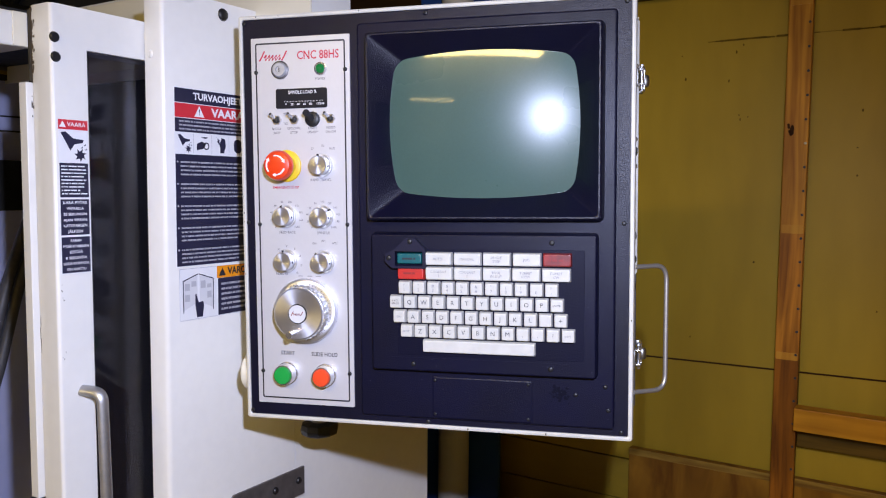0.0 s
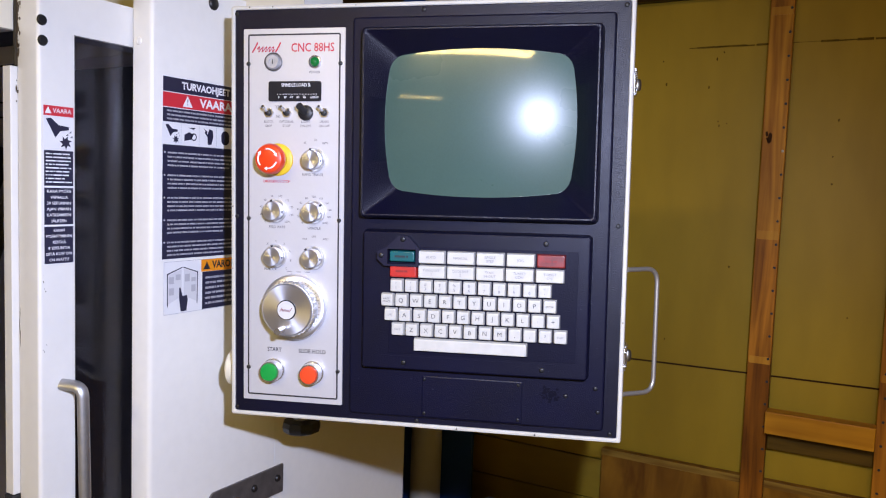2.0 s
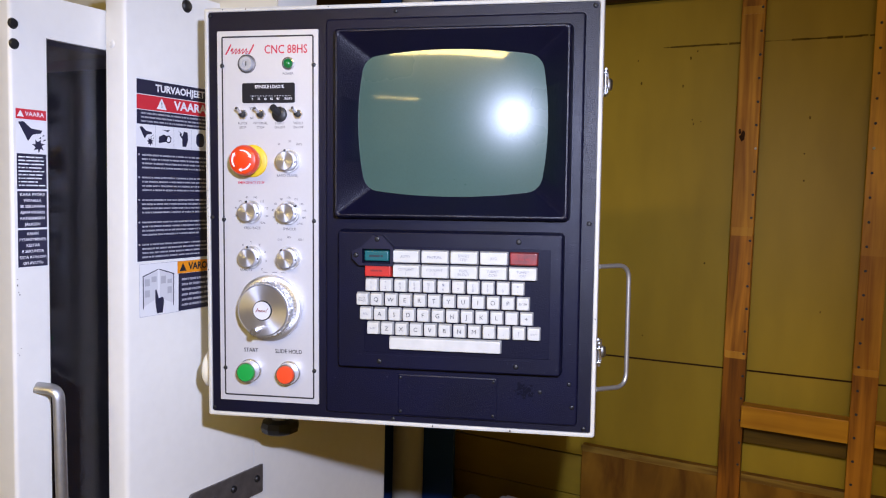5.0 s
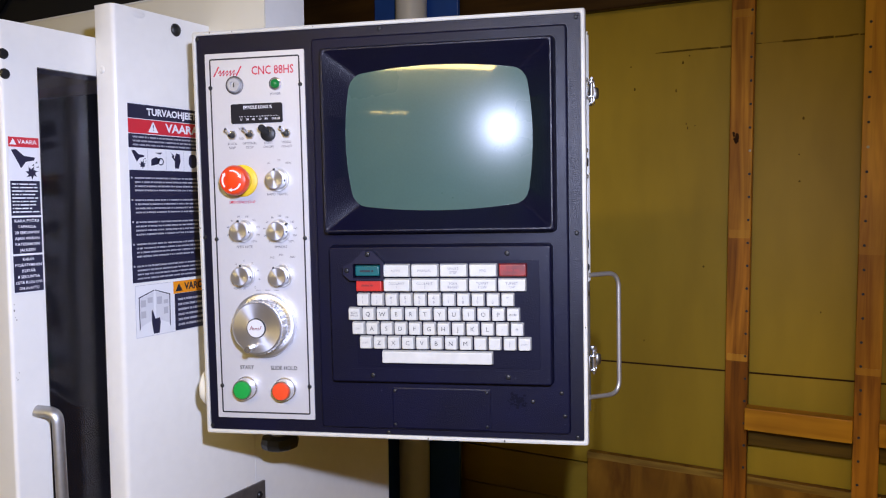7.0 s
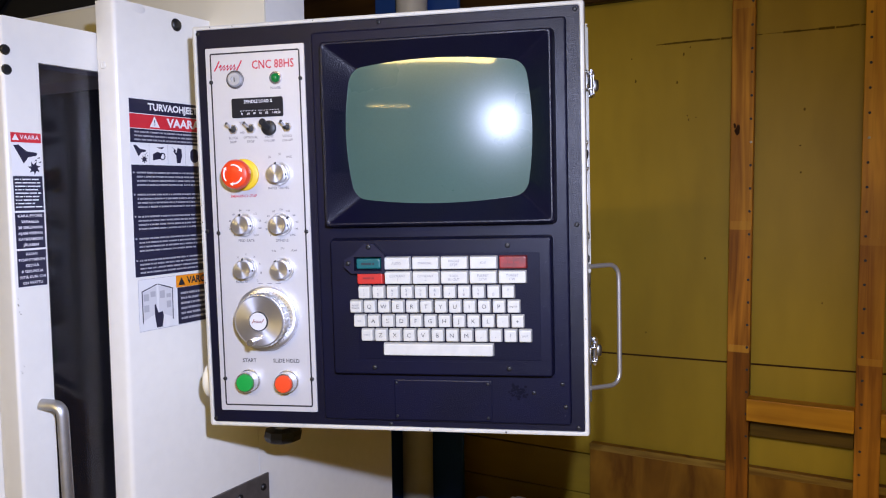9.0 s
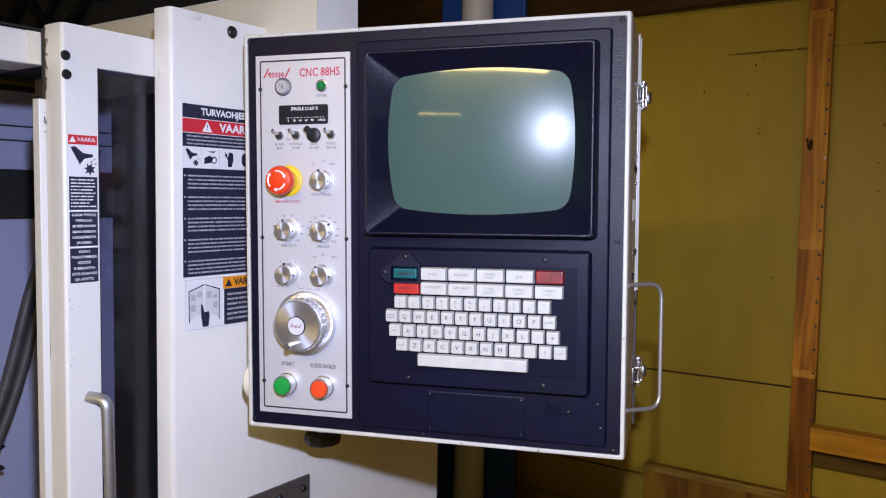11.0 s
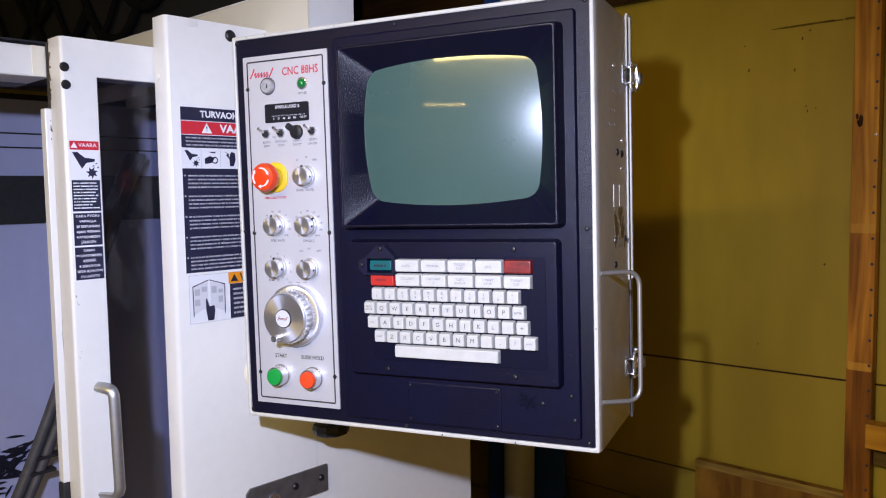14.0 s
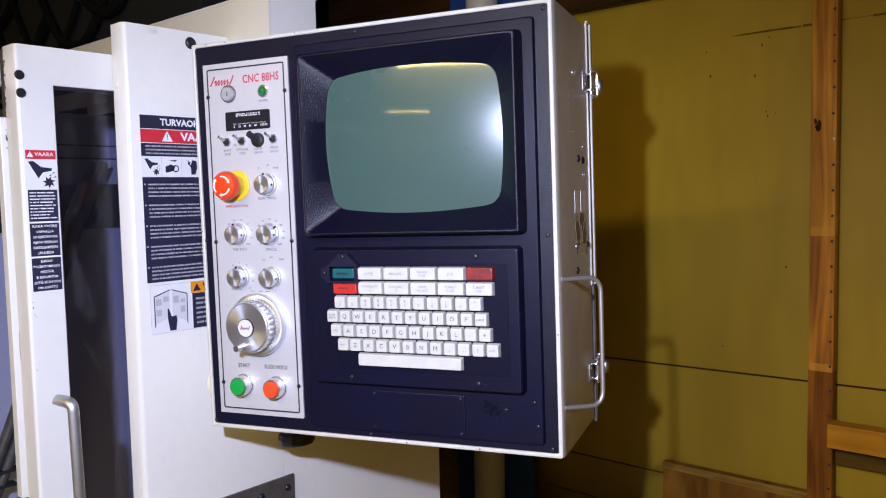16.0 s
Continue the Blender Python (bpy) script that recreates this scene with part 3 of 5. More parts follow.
for y, z in ((0.6322, 1.7105), (0.6332, 1.6860)):
    part("plug", lathe([(0, 0.003), (0.0050, 0.0028), (0.0062, 0.0015), (0.0068, 0), (0, 0)], on_side(y, z, DX), 18), PLASTIC, door, "round black plastic plug", smooth=True)
grip = round_path([(DX, 0.656, 1.252), (DX + 0.028, 0.668, 1.250), (DX + 0.030, 0.670, 1.09), (DX, 0.656, 1.088)], 0.014)
part("door_handle", sweep(grip, 0.0080, 14, flat=0.6), ALU, door, "bent aluminium pull handle", smooth=True)
rnd = random.Random(8)
bm = bmesh.new()
def fleck(n, tall, m, bm):
    """An irregular flat fleck about n across."""
    prism([(n * rnd.uniform(0.5, 1) * math.cos(a), tall * n * rnd.uniform(0.5, 1) * math.sin(a)) for a in [q * 0.785 for q in range(8)]], 0.0002, m, bm)


for k in range(110):
    z = 1.748 - abs(rnd.gauss(0, 0.055))
    fleck(rnd.uniform(0.0006, 0.0026), rnd.uniform(1, 2.4), on_front(DX - 0.0445 + abs(rnd.gauss(0, 0.0035)), z, 0.6270 - 0.000002 * k), bm)
for k in range(4):
    fleck(0.0006, rnd.uniform(8, 22), on_front(DX - 0.041 + rnd.uniform(-0.002, 0.002), rnd.uniform(1.29, 1.345), 0.6270 - 0.000002 * k), bm)
for k in range(9):
    fleck(rnd.uniform(0.0004, 0.0010), rnd.uniform(0.8, 2), on_side(0.6335 + rnd.gauss(0, 0.0013), rnd.choice((1.392, 1.385, 1.378, 1.30)) + rnd.gauss(0, 0.004), DX + 0.000003 * k), bm)
tagged(part("rust_specks", bm, RUST, door, "brown rust and chips along the edge"), kind="stuff")

# rail and inner sheets seen through the open side
part("header_channel", box(-1.06, -0.974, -0.9, 0.632, 1.700, 1.744, 0.003), WHITE, mill)
part("header_end_plate", box(-0.9735, -0.9715, 0.606, 0.6245, 1.7005, 1.7435, 0.0006), CREAM, mill)
part("header_flap", box(-1.115, -1.0605, -0.9, 0.632, 1.700, 1.703, 0.0005), BRACKET, mill, "folded brown sheet flap")
part("inner_back_sheet", box(-1.63, -1.60, -0.9, 1.43, 0.1, 1.763), INNER, mill, "bluish grey inner sheet")
# added sheet, near-black so that the top inside looks shaded
part("dark_top_closure", box(-1.63, -1.062, -0.9, 1.43, 1.7635, 1.7665), RUBBER_AND_SHADE, mill, "near-black sheet added to keep the inside top in shade")
part("yellow_edge", box(-1.60, -1.592, -0.9, 1.43, 1.748, 1.7550), PLANK, mill, "dull yellow edge strip")
# dark strip that paints the shade of the upper gap
part("upper_gap_shade", box(-1.60, -1.590, -0.9, 1.43, 1.7553, 1.7632), BRACKET, mill)
# black bars, here and lower down, paint the shade in gap and slot
part("black_gap", box(-1.60, -1.592, -0.9, 1.43, 1.736, 1.7475), RUBBER_AND_SHADE, mill)
for z in (1.634, 1.664):
    part("sheet_joint", box(-1.60, -1.5965, -0.9, 1.43, z - 0.0016, z + 0.0016), RUBBER_AND_SHADE, mill)
part("dark_opening", box(-1.60, -1.590, -0.9, 1.43, 1.471, 1.574), RUBBER_AND_SHADE, mill, "black bar for the shade in the inner sheet's slot")
part("inner_end_sheet", box(-1.60, -1.0, -0.93, -0.90, 0.1, 1.763), INNER, mill)
part("inner_floor", box(-1.60, -0.99, -0.9, 1.43, 0.5, 0.52), INNER, mill)
rnd = random.Random(3)
bm = bmesh.new()
for k in range(300):
    y = rnd.gauss(0.665, 0.060)
    z = 0.895 + 0.50 * (y - 0.60) + rnd.gauss(0, 0.017) - abs(rnd.gauss(0, 0.012))
    n, w = rnd.uniform(0.006, 0.026), rnd.uniform(0.002, 0.006)
    prism([(0, -w), (n, -w * 0.3), (n * 0.7, w * 0.5), (0, w), (-n * 0.6, w * 0.4), (-n * 0.9, -w * 0.5)], 0.002, pose(-1.599 + 0.000008 * k, y, z, 0, 0, 90) @ pose(0, 0, 0, 90, 0, 0) @ pose(0, 0, 0, 0, 0, rnd.gauss(12, 16)), bm)
tagged(part("oily_swarf_stain", bm, OIL, mill, "black oily streaks on the inner sheet"), kind="stuff")
for off, r in ((0.006, 0.0115), (0.031, 0.0110)):
    hose = link("coolant_hose", sweep(curve_points([(-1.50, 0.99 + off, 1.62), (-1.50, 0.925 + off, 1.475), (-1.50, 0.87 + off, 1.33), (-1.50, 0.815 + off, 1.14), (-1.50, 0.747 + off, 0.975), (-1.50, 0.66 + off, 0.78), (-1.5, 0.60 + off, 0.52)]), r, 12), HOSE, smooth=True)
    tagged(hose, "dark grey ribbed coolant hose inside the machine", "hose", group="coolant hoses")
for z, y in ((0.985, 0.77), (0.955, 0.757)):
    tie = link("cable_tie", box(-1.513, -1.486, y - 0.010, y + 0.042, z - 0.003, z + 0.003, 0.001), RUBBER_AND_SHADE)
    tagged(tie, "black cable tie holding two hoses together", "cable tie", group="cable ties")

# bracket by the panel's edge
brk = thing("steel_bracket", "dark flat steel bracket screwed to the white panel", "bracket")
bm = bmesh.new()
prism([(-0.165, -0.018), (0, -0.018), (0.0, 0.030), (-0.16, 0.030), (-0.168, 0.022)], 0.004, on_side(1.041, 1.012, FX + 0.0005), bm)
part("plate", bm, BRACKET, brk)
for y in (1.026, 0.970):
    part("screw", lathe([(0, 0.004), (0.004, 0.004), (0.006, 0.002), (0.0062, 0), (0, 0)], on_side(y, 1.021, FX + 0.0045), 16), PLASTIC, brk, smooth=True)
part("bolt", lathe([(0, 0.004), (0.0025, 0.004), (0.003, 0.007), (0.0052, 0.007), (0.0056, 0.006), (0.0056, 0), (0, 0)], on_side(0.925, 1.008, FX + 0.0045), 18), DULL, brk, "socket head bolt", smooth=True)
part("washer", lathe([(0.006, 0.0), (0.006, 0.003), (0.014, 0.003), (0.014, 0)], on_side(0.925, 1.008, FX + 0.0045), 20), CHROME, brk, smooth=True)


def gear_outline(r0, r1, teeth):
    out = []
    for k in range(teeth):
        a = 2 * math.pi * k / teeth
        out += [(r0 * math.cos(a), r0 * math.sin(a)), (r1 * math.cos(a + 0.25), r1 * math.sin(a + 0.25))]
    return out


def pictogram(m, s, which, bm):
    """A plain warning shape s across: wedge over a cutter, wedge and disc, bolt and bar, or a disc."""
    if which == 0:
        prism([(-0.46 * s, 0.45 * s), (-0.28 * s, 0.48 * s), (0.0, 0.26 * s), (0.38 * s, 0.22 * s), (0.36 * s, 0.12 * s), (0.05 * s, 0.06 * s), (-0.12 * s, -0.16 * s)], 0.00006, m, bm)
        prism(gear_outline(0.12 * s, 0.24 * s, 7), 0.00006, m @ pose(0.25 * s, -0.30 * s, 0), bm)
        for a, b in ((0.42, 0.05), (0.30, -0.04), (0.46, -0.10)):
            prism([(-0.05 * s, -0.03 * s), (0.05 * s, -0.02 * s), (0.04 * s, 0.04 * s)], 0.00006, m @ pose(a * s, b * s, 0), bm)
    elif which == 1:
        prism([(-0.45 * s, -0.35 * s), (-0.45 * s, 0.0), (-0.1 * s, 0.15 * s), (0.2 * s, 0.02 * s), (0.05 * s, -0.25 * s)], 0.00006, m, bm)
        ring(0.42 * s, 0.42 * s, 0.2 * s, 0.07 * s, 0.00006, m @ pose(0.22 * s, -0.1 * s, 0), bm)
        prism([(-0.2 * s, 0.38 * s), (0.35 * s, 0.42 * s), (0.2 * s, 0.3 * s)], 0.00006, m, bm)
    elif which == 2:
        prism([(-0.38 * s, 0.45 * s), (-0.22 * s, 0.3 * s), (-0.28 * s, 0.2 * s), (0.0, -0.1 * s), (-0.12 * s, 0.18 * s), (-0.08 * s, 0.28 * s)], 0.00006, m, bm)
        prism([(-0.05 * s, -0.45 * s), (-0.08 * s, 0.1 * s), (0.05 * s, 0.42 * s), (0.32 * s, 0.36 * s), (0.36 * s, -0.05 * s), (0.22 * s, -0.45 * s)], 0.00006, m, bm)
    else:
        prism(oblong(0.62 * s, 0.8 * s, 0.28 * s), 0.00006, m, bm)
    return bm


def triangle(m, s, bm):
    return prism([(-0.55 * s, -0.45 * s), (0.55 * s, -0.45 * s), (0, 0.5 * s)], 0.00008, m, bm)


# large sticker on the fixed panel
def rect(y0, y1, z0, z1, x, bm=None, t=0.0001):
    w, h = y1 - y0, z1 - z0
    return prism([(-w / 2, -h / 2), (w / 2, -h / 2), (w / 2, h / 2), (-w / 2, h / 2)], t, on_side((y0 + y1) / 2, (z0 + z1) / 2, x), bm)


S0, S1 = 0.7815, 0.939
big = part("safety_sticker", rect(S0, S1, 1.408, 1.664, FX + 0.0003), STICKER_WHITE, mill, "large safety sticker with dark, red and white fields")
for z0, z1 in ((1.6425, 1.6625), (1.601, 1.6205), (1.409, 1.5695)):
    part("dark_field", rect(S0 + 0.001, S1 - 0.001, z0, z1, FX + 0.0006), STICKER_DARK, big)
part("red_field", rect(S0 + 0.001, S1 - 0.001, 1.6215, 1.6415, FX + 0.0006), STICKER_RED, big)
part("heading", lettering("TURVAOHJEET", 0.0138, on_side(0.8615, 1.6525, FX + 0.0009), None, 0.093, 0.035), WHITE_INK, big)
part("heading", lettering("VAARA", 0.0170, on_side(0.880, 1.6313, FX + 0.0009), None, 0.064, 0.035), WHITE_INK, big)
part("warning_triangle", triangle(on_side(0.826, 1.6313, FX + 0.0008), 0.0165, bmesh.new()), WHITE_INK, big)
part("exclamation_mark", lettering("!", 0.012, on_side(0.826, 1.6303, FX + 0.0011)), STICKER_DARK, big)
bm = bmesh.new()
bars(0.142, 0.0165, 3, on_side(0.8605, 1.6107, FX + 0.0009), bm, 5, 0.42)
for k in range(5):
    z = 1.5495 - 0.0315 * k
    bars(0.140, 0.0235, 4, on_side(0.8610, z, FX + 0.0009), bm, 11 + k, 0.40)
    prism(oblong(0.003, 0.003, 0.0014), 0.0001, on_side(S0 + 0.0045, z + 0.009, FX + 0.0008), bm)
tagged(part("small_writing", bm, SMALL_INK, big), kind="stuff")
for k in range(4):
    part("pictogram", pictogram(on_side(0.799 + 0.0335 * k, 1.5852, FX + 0.0006), 0.026, k, bmesh.new()), STICKER_DARK, big)
    part("divider", rect(0.8145 + 0.0335 * k, 0.815 + 0.0335 * k, 1.571, 1.600, FX + 0.0006), STICKER_GREY, big)

low = part("warning_sticker", rect(0.7855, 0.945, 1.329, 1.4055, FX + 0.0003), STICKER_WHITE, mill, "white, orange and black warning sticker")
part("outline", ring(0.1585, 0.0755, 0.001, 0.0006, 0.0001, on_side(0.86525, 1.36725, FX + 0.0005)), STICKER_GREY, low)
part("orange_field", rect(0.855, 0.944, 1.3865, 1.4045, FX + 0.0006), STICKER_ORANGE, low)
part("dark_field", rect(0.857, 0.944, 1.3305, 1.3862, FX + 0.0006), STICKER_DARK, low)
part("heading", lettering("VAROITUS", 0.0148, on_side(0.909, 1.3955, FX + 0.0009), None, 0.066, 0.035), INK, low)
part("warning_triangle", triangle(on_side(0.8655, 1.3952, FX + 0.0009), 0.0125, bmesh.new()), INK, low)
tagged(part("small_writing", bars(0.078, 0.046, 6, on_side(0.902, 1.358, FX + 0.0009), None, 40, 0.42), SMALL_INK, low), kind="stuff")
bm = prism([(-0.027, -0.022), (-0.002, -0.012), (-0.002, 0.028), (-0.027, 0.020)], 0.00006, on_side(0.820, 1.366, FX + 0.0006))
prism([(0.027, -0.022), (0.027, 0.020), (0.002, 0.028), (0.002, -0.012)], 0.00006, on_side(0.820, 1.366, FX + 0.0006), bm)
part("open_manual_picture", bm, STICKER_PALE, low)
bm = bmesh.new()
for u, v, w, h in ((-0.0205, 0.012, 0.009, 0.010), (-0.0085, 0.016, 0.009, 0.008), (-0.0205, -0.004, 0.009, 0.010), (0.0085, 0.014, 0.009, 0.011), (0.0200, 0.011, 0.008, 0.006), (0.0200, -0.002, 0.008, 0.010)):
    prism([(u - w / 2, v - h / 2), (u + w / 2, v - h / 2), (u + w / 2, v + h / 2), (u - w / 2, v + h / 2)], 0.00005, on_side(0.820, 1.366, FX + 0.00075), bm)
part("page_print", bm, STICKER_GREY, low)
bm = bmesh.new()
prism([(-0.0045, -0.034), (0.0060, -0.034), (0.0085, -0.018), (0.0070, -0.011), (-0.0010, -0.012), (-0.0055, 0.001), (-0.0075, 0.000), (-0.0075, -0.016)], 0.00006, on_side(0.821, 1.366, FX + 0.0009), bm)
for a in (-1, 1):
    prism([(a * 0.028, -0.026), (a * 0.0285, 0.021), (a * 0.027, 0.0215), (a * 0.0265, -0.0245)], 0.00006, on_side(0.820, 1.366, FX + 0.0007), bm)
    prism([(a * 0.0285, 0.020), (a * 0.001, 0.029), (a * 0.001, 0.0305), (a * 0.0285, 0.0218)], 0.00006, on_side(0.820, 1.366, FX + 0.0007), bm)
part("pointing_shape", bm, STICKER_DARK, low)

# stickers on the door
D0, D1 = 0.6335, 0.6745
ds = part("door_sticker", rect(D0, D1, 1.4085, 1.608, DX + 0.0003), STICKER_WHITE, door, "narrow door sticker with red and dark fields")
part("red_field", rect(D0, D1, 1.5955, 1.608, DX + 0.0006), STICKER_RED, ds)
for z0, z1 in ((1.508, 1.5525), (1.459, 1.5055), (1.4095, 1.4565)):
    part("dark_field", rect(D0 + 0.0005, D1 - 0.0005, z0, z1, DX + 0.0006), STICKER_DARK, ds)
part("pictogram", pictogram(on_side(0.654, 1.5745, DX + 0.0006), 0.038, 0, bmesh.new()), STICKER_DARK, ds)
part("heading", lettering("VAARA", 0.0078, on_side(0.6585, 1.602, DX + 0.0009), None, 0.026), WHITE_INK, ds)
part("warning_triangle", triangle(on_side(0.6395, 1.602, DX + 0.0009), 0.0085, bmesh.new()), WHITE_INK, ds)
bm = bmesh.new()
bars(0.036, 0.040, 9, on_side(0.654, 1.5305, DX + 0.0009), bm, 77, 0.36)
for k, line in enumerate(("KARA PYÖRII", "VAPAALLA", "30 SEKUNNIN", "AJAN VIRRAN", "KATKEAMISEN", "JÄLKEEN")):
    lettering(line, 0.0052, on_side(0.654, 1.501 - 0.0075 * k, DX + 0.0009), bm, min(0.0030 * len(line), 0.034))
for k, line in enumerate(("KARAN", "PYSÄHTYMINEN", "KESTÄÄ", "8 SEKUNTIA", "SIITÄ KUN OVI", "ON AVATTU")):
    lettering(line, 0.0052, on_side(0.654, 1.4515 - 0.0075 * k, DX + 0.0009), bm, min(0.0030 * len(line), 0.036))
tagged(part("small_writing", bm, WHITE_INK, ds), kind="stuff")

# ---- the control pendant ----
pend = thing("control_pendant", "white boxed machine control pendant with screen, keyboard and dials", "control panel", pose(-0.541, 0.9088, 1.4812, 0, 0, 18.9) @ pose(0, 0, 0, 0, -0.9, 0))
W, H, DEEP = 0.2668, 0.2805, 0.184


def shell():
    """Folded box, open at the front, with a rounded rim round the panel."""
    bm = bmesh.new()
    rim = 0.0065
    loops = []
    for grow, d in ((-rim, DEEP), (-rim, -0.0020), (-rim + 0.0012, -0.0032), (-0.0030, -0.0032), (-0.0016, -0.0022), (-0.0007, 0.0010), (-0.0002, 0.0060), (0.0, 0.0130), (0.0, DEEP - 0.001), (-0.001, DEEP)):
        loops.append([bm.verts.new((x, d, y)) for x, y in oblong(2 * (W + grow), 2 * (H + grow), 0.003, 3)])
    for a, b in zip(loops, loops[1:]):
        for k in range(len(a)):
            bm.faces.new((a[k], a[(k + 1) % len(a)], b[(k + 1) % len(b)], b[k]))
    bm.faces.new(loops[-1])
    return bm


part("cabinet_body", shell(), RIM, pend, "off-white painted sheet box, chipped at its edges", smooth=True)
rear = part("rear_door", box(-W + 0.002, W - 0.0005, DEEP + 0.010, DEEP + 0.021, -H + 0.010, H - 0.006, 0.002), RIM, pend, "off-white rear cover with a folded lip", smooth=True)
part("rear_lip", box(W - 0.0004, W + 0.0042, DEEP + 0.0105, DEEP + 0.0200, -0.085, H + 0.004, 0.0012), RIM, rear, smooth=True)
part("lower_lip", box(W - 0.0004, W + 0.0014, DEEP + 0.0135, DEEP + 0.0200, -H - 0.002, -0.0855, 0.0006), RIM, rear, smooth=True)
part("lip_cap", box(W - 0.0004, W + 0.0030, DEEP - 0.0040, DEEP + 0.0200, H + 0.0042, H + 0.0062, 0.0006), RIM, rear, smooth=True)
part("rear_rim", box(W - 0.001, W + 0.0022, DEEP - 0.004, DEEP - 0.0005, -0.085, H + 0.004, 0.0008), RIM, pend, smooth=True)
part("hinge_rod", sweep([(W + 0.0005, DEEP + 0.006, -0.085), (W + 0.0005, DEEP + 0.006, -H - 0.004)], 0.0026, 8), BRACKET, pend, "dark hinge rod along the rear edge", smooth=True)
part("door_gasket", box(-W + 0.003, W - 0.002, DEEP, DEEP + 0.0098, -H + 0.006, H - 0.004), RUBBER_AND_SHADE, pend)
OPEN = (-0.068, 0.219, 0.009, 0.236)


def holed(outer, hole, bm):
    """Fills between an outer loop of vertices and a rectangular opening at the same depth."""
    u0, u1, v0, v1 = hole
    d = outer[0].co.y
    inner = [bm.verts.new((u, d, v)) for u, v in ((u0, v0), (u1, v0), (u1, v1), (u0, v1))]
    edges = []
    for loop in (outer, inner):
        for k in range(len(loop)):
            pair = (loop[k], loop[(k + 1) % len(loop)])
            edges.append(bm.edges.get(pair) or bm.edges.new(pair))
    bmesh.ops.triangle_fill(bm, use_beauty=True, edges=edges)


bm = bmesh.new()
edge = [bm.verts.new((x, 0.0, y)) for x, y in oblong(2 * W - 0.0136, 2 * H - 0.0136, 0.0015, 2)]
holed(edge, OPEN, bm)
back = bmesh.ops.extrude_face_region(bm, geom=bm.faces[:])
bmesh.ops.translate(bm, vec=(0, 0.003, 0), verts=[g for g in back["geom"] if isinstance(g, bmesh.types.BMVert)])
part("front_panel", bm, BLACK, pend, "black textured front panel")


def raised(u0, u1, v0, v1, d0, d1, slope, mat, name, label="", r=0.006, hole=None):
    """A raised moulding with sloped sides, from depth d0 out to d1."""
    bm = bmesh.new()
    cx, cz = (u0 + u1) / 2, (v0 + v1) / 2
    loops = []
    for grow, d in ((slope, d0), (slope * 0.4, d1 + (d0 - d1) * 0.25), (0.0, d1 + 0.0004), (-0.0012, d1)):
        loops.append([bm.verts.new((cx + x, d, cz + y)) for x, y in oblong(u1 - u0 + 2 * grow, v1 - v0 + 2 * grow, r + max(grow, 0))])
    for a, b in zip(loops, loops[1:]):
        for k in range(len(a)):
            n = (k + 1) % len(a)
            bm.faces.new((a[k], a[n], b[n], b[k]))
    if hole:
        holed(loops[-1], hole, bm)
    else:
        bm.faces.new(loops[-1])
    return part(name, bm, mat, pend, label)


raised(-0.0925, 0.2415, -0.2635, 0.2590, 0.0, -0.0055, 0.002, MOULD, "moulded_surround", "raised black moulded surround", 0.0035, hole=OPEN)


def bowed(w, h, r, bow, n=8):
    """A rounded rectangle whose sides bow outwards."""
    out, corners = [], oblong(w, h, r, n)
    for p, q in zip(corners, corners[1:] + corners[:1]):
        steps = max(1, int(math.hypot(q[0] - p[0], q[1] - p[1]) / 0.006))
        out += [(p[0] + (q[0] - p[0]) * k / steps, p[1] + (q[1] - p[1]) * k / steps) for k in range(steps)]
    path, out = out, []
    for x, y in path:
        out.append((x + math.copysign(bow * (1 - min(1, (2 * y / h) ** 2)), x), y + math.copysign(bow * (1 - min(1, (2 * x / w) ** 2)), y)))
    return out


def resample(points, angles):
    """Points at the given angles round an outline."""
    out = []
    for a in angles:
        d = Vector((math.cos(a), math.sin(a)))
        best = None
        for p, q in zip(points, points[1:] + points[:1]):
            p, q = Vector(p), Vector(q)
            e = q - p
            det = d.x * -e.y + d.y * e.x
            if abs(det) < 1e-12:
                continue
            s = (p.x * -e.y + p.y * e.x) / det
            t = (d.x * p.y - d.y * p.x) / det
            if s > 0 and -1e-6 <= t <= 1 + 1e-6 and (best is None or s > best):
                best = s
        out.append((d.x * best, d.y * best))
    return out


# bezel: outer wall, rounded lip, then a funnel running in to the tube
B0, B1, BZ0, BZ1 = -0.0745, 0.2255, 0.0025, 0.2425
CU, CV = 0.0740, 0.1238
ANGLES = [2 * math.pi * k / 128 for k in range(128)]
for sx, sy in ((1, 1), (-1, 1), (-1, -1), (1, -1)):
    for step in (-2.4, -1.2, -0.4, 0.4, 1.2, 2.4):
        ANGLES.append((math.atan2(sy * 0.120, sx * 0.150) + radians(step)) % (2 * math.pi))
ANGLES.sort()
N = len(ANGLES)
bc = ((B0 + B1) / 2, (BZ0 + BZ1) / 2)
glass = bowed(0.2310, 0.1715, 0.0150, 0.0088)


RT, LEAN, SKEW = 0.75, 0.018, -0.018


def face_depth(x, y):
    """Depth of the tube's bulging face at x, y from its middle."""
    return -0.009 + RT - math.sqrt(RT * RT - (x - SKEW) ** 2 - (y - LEAN) ** 2)


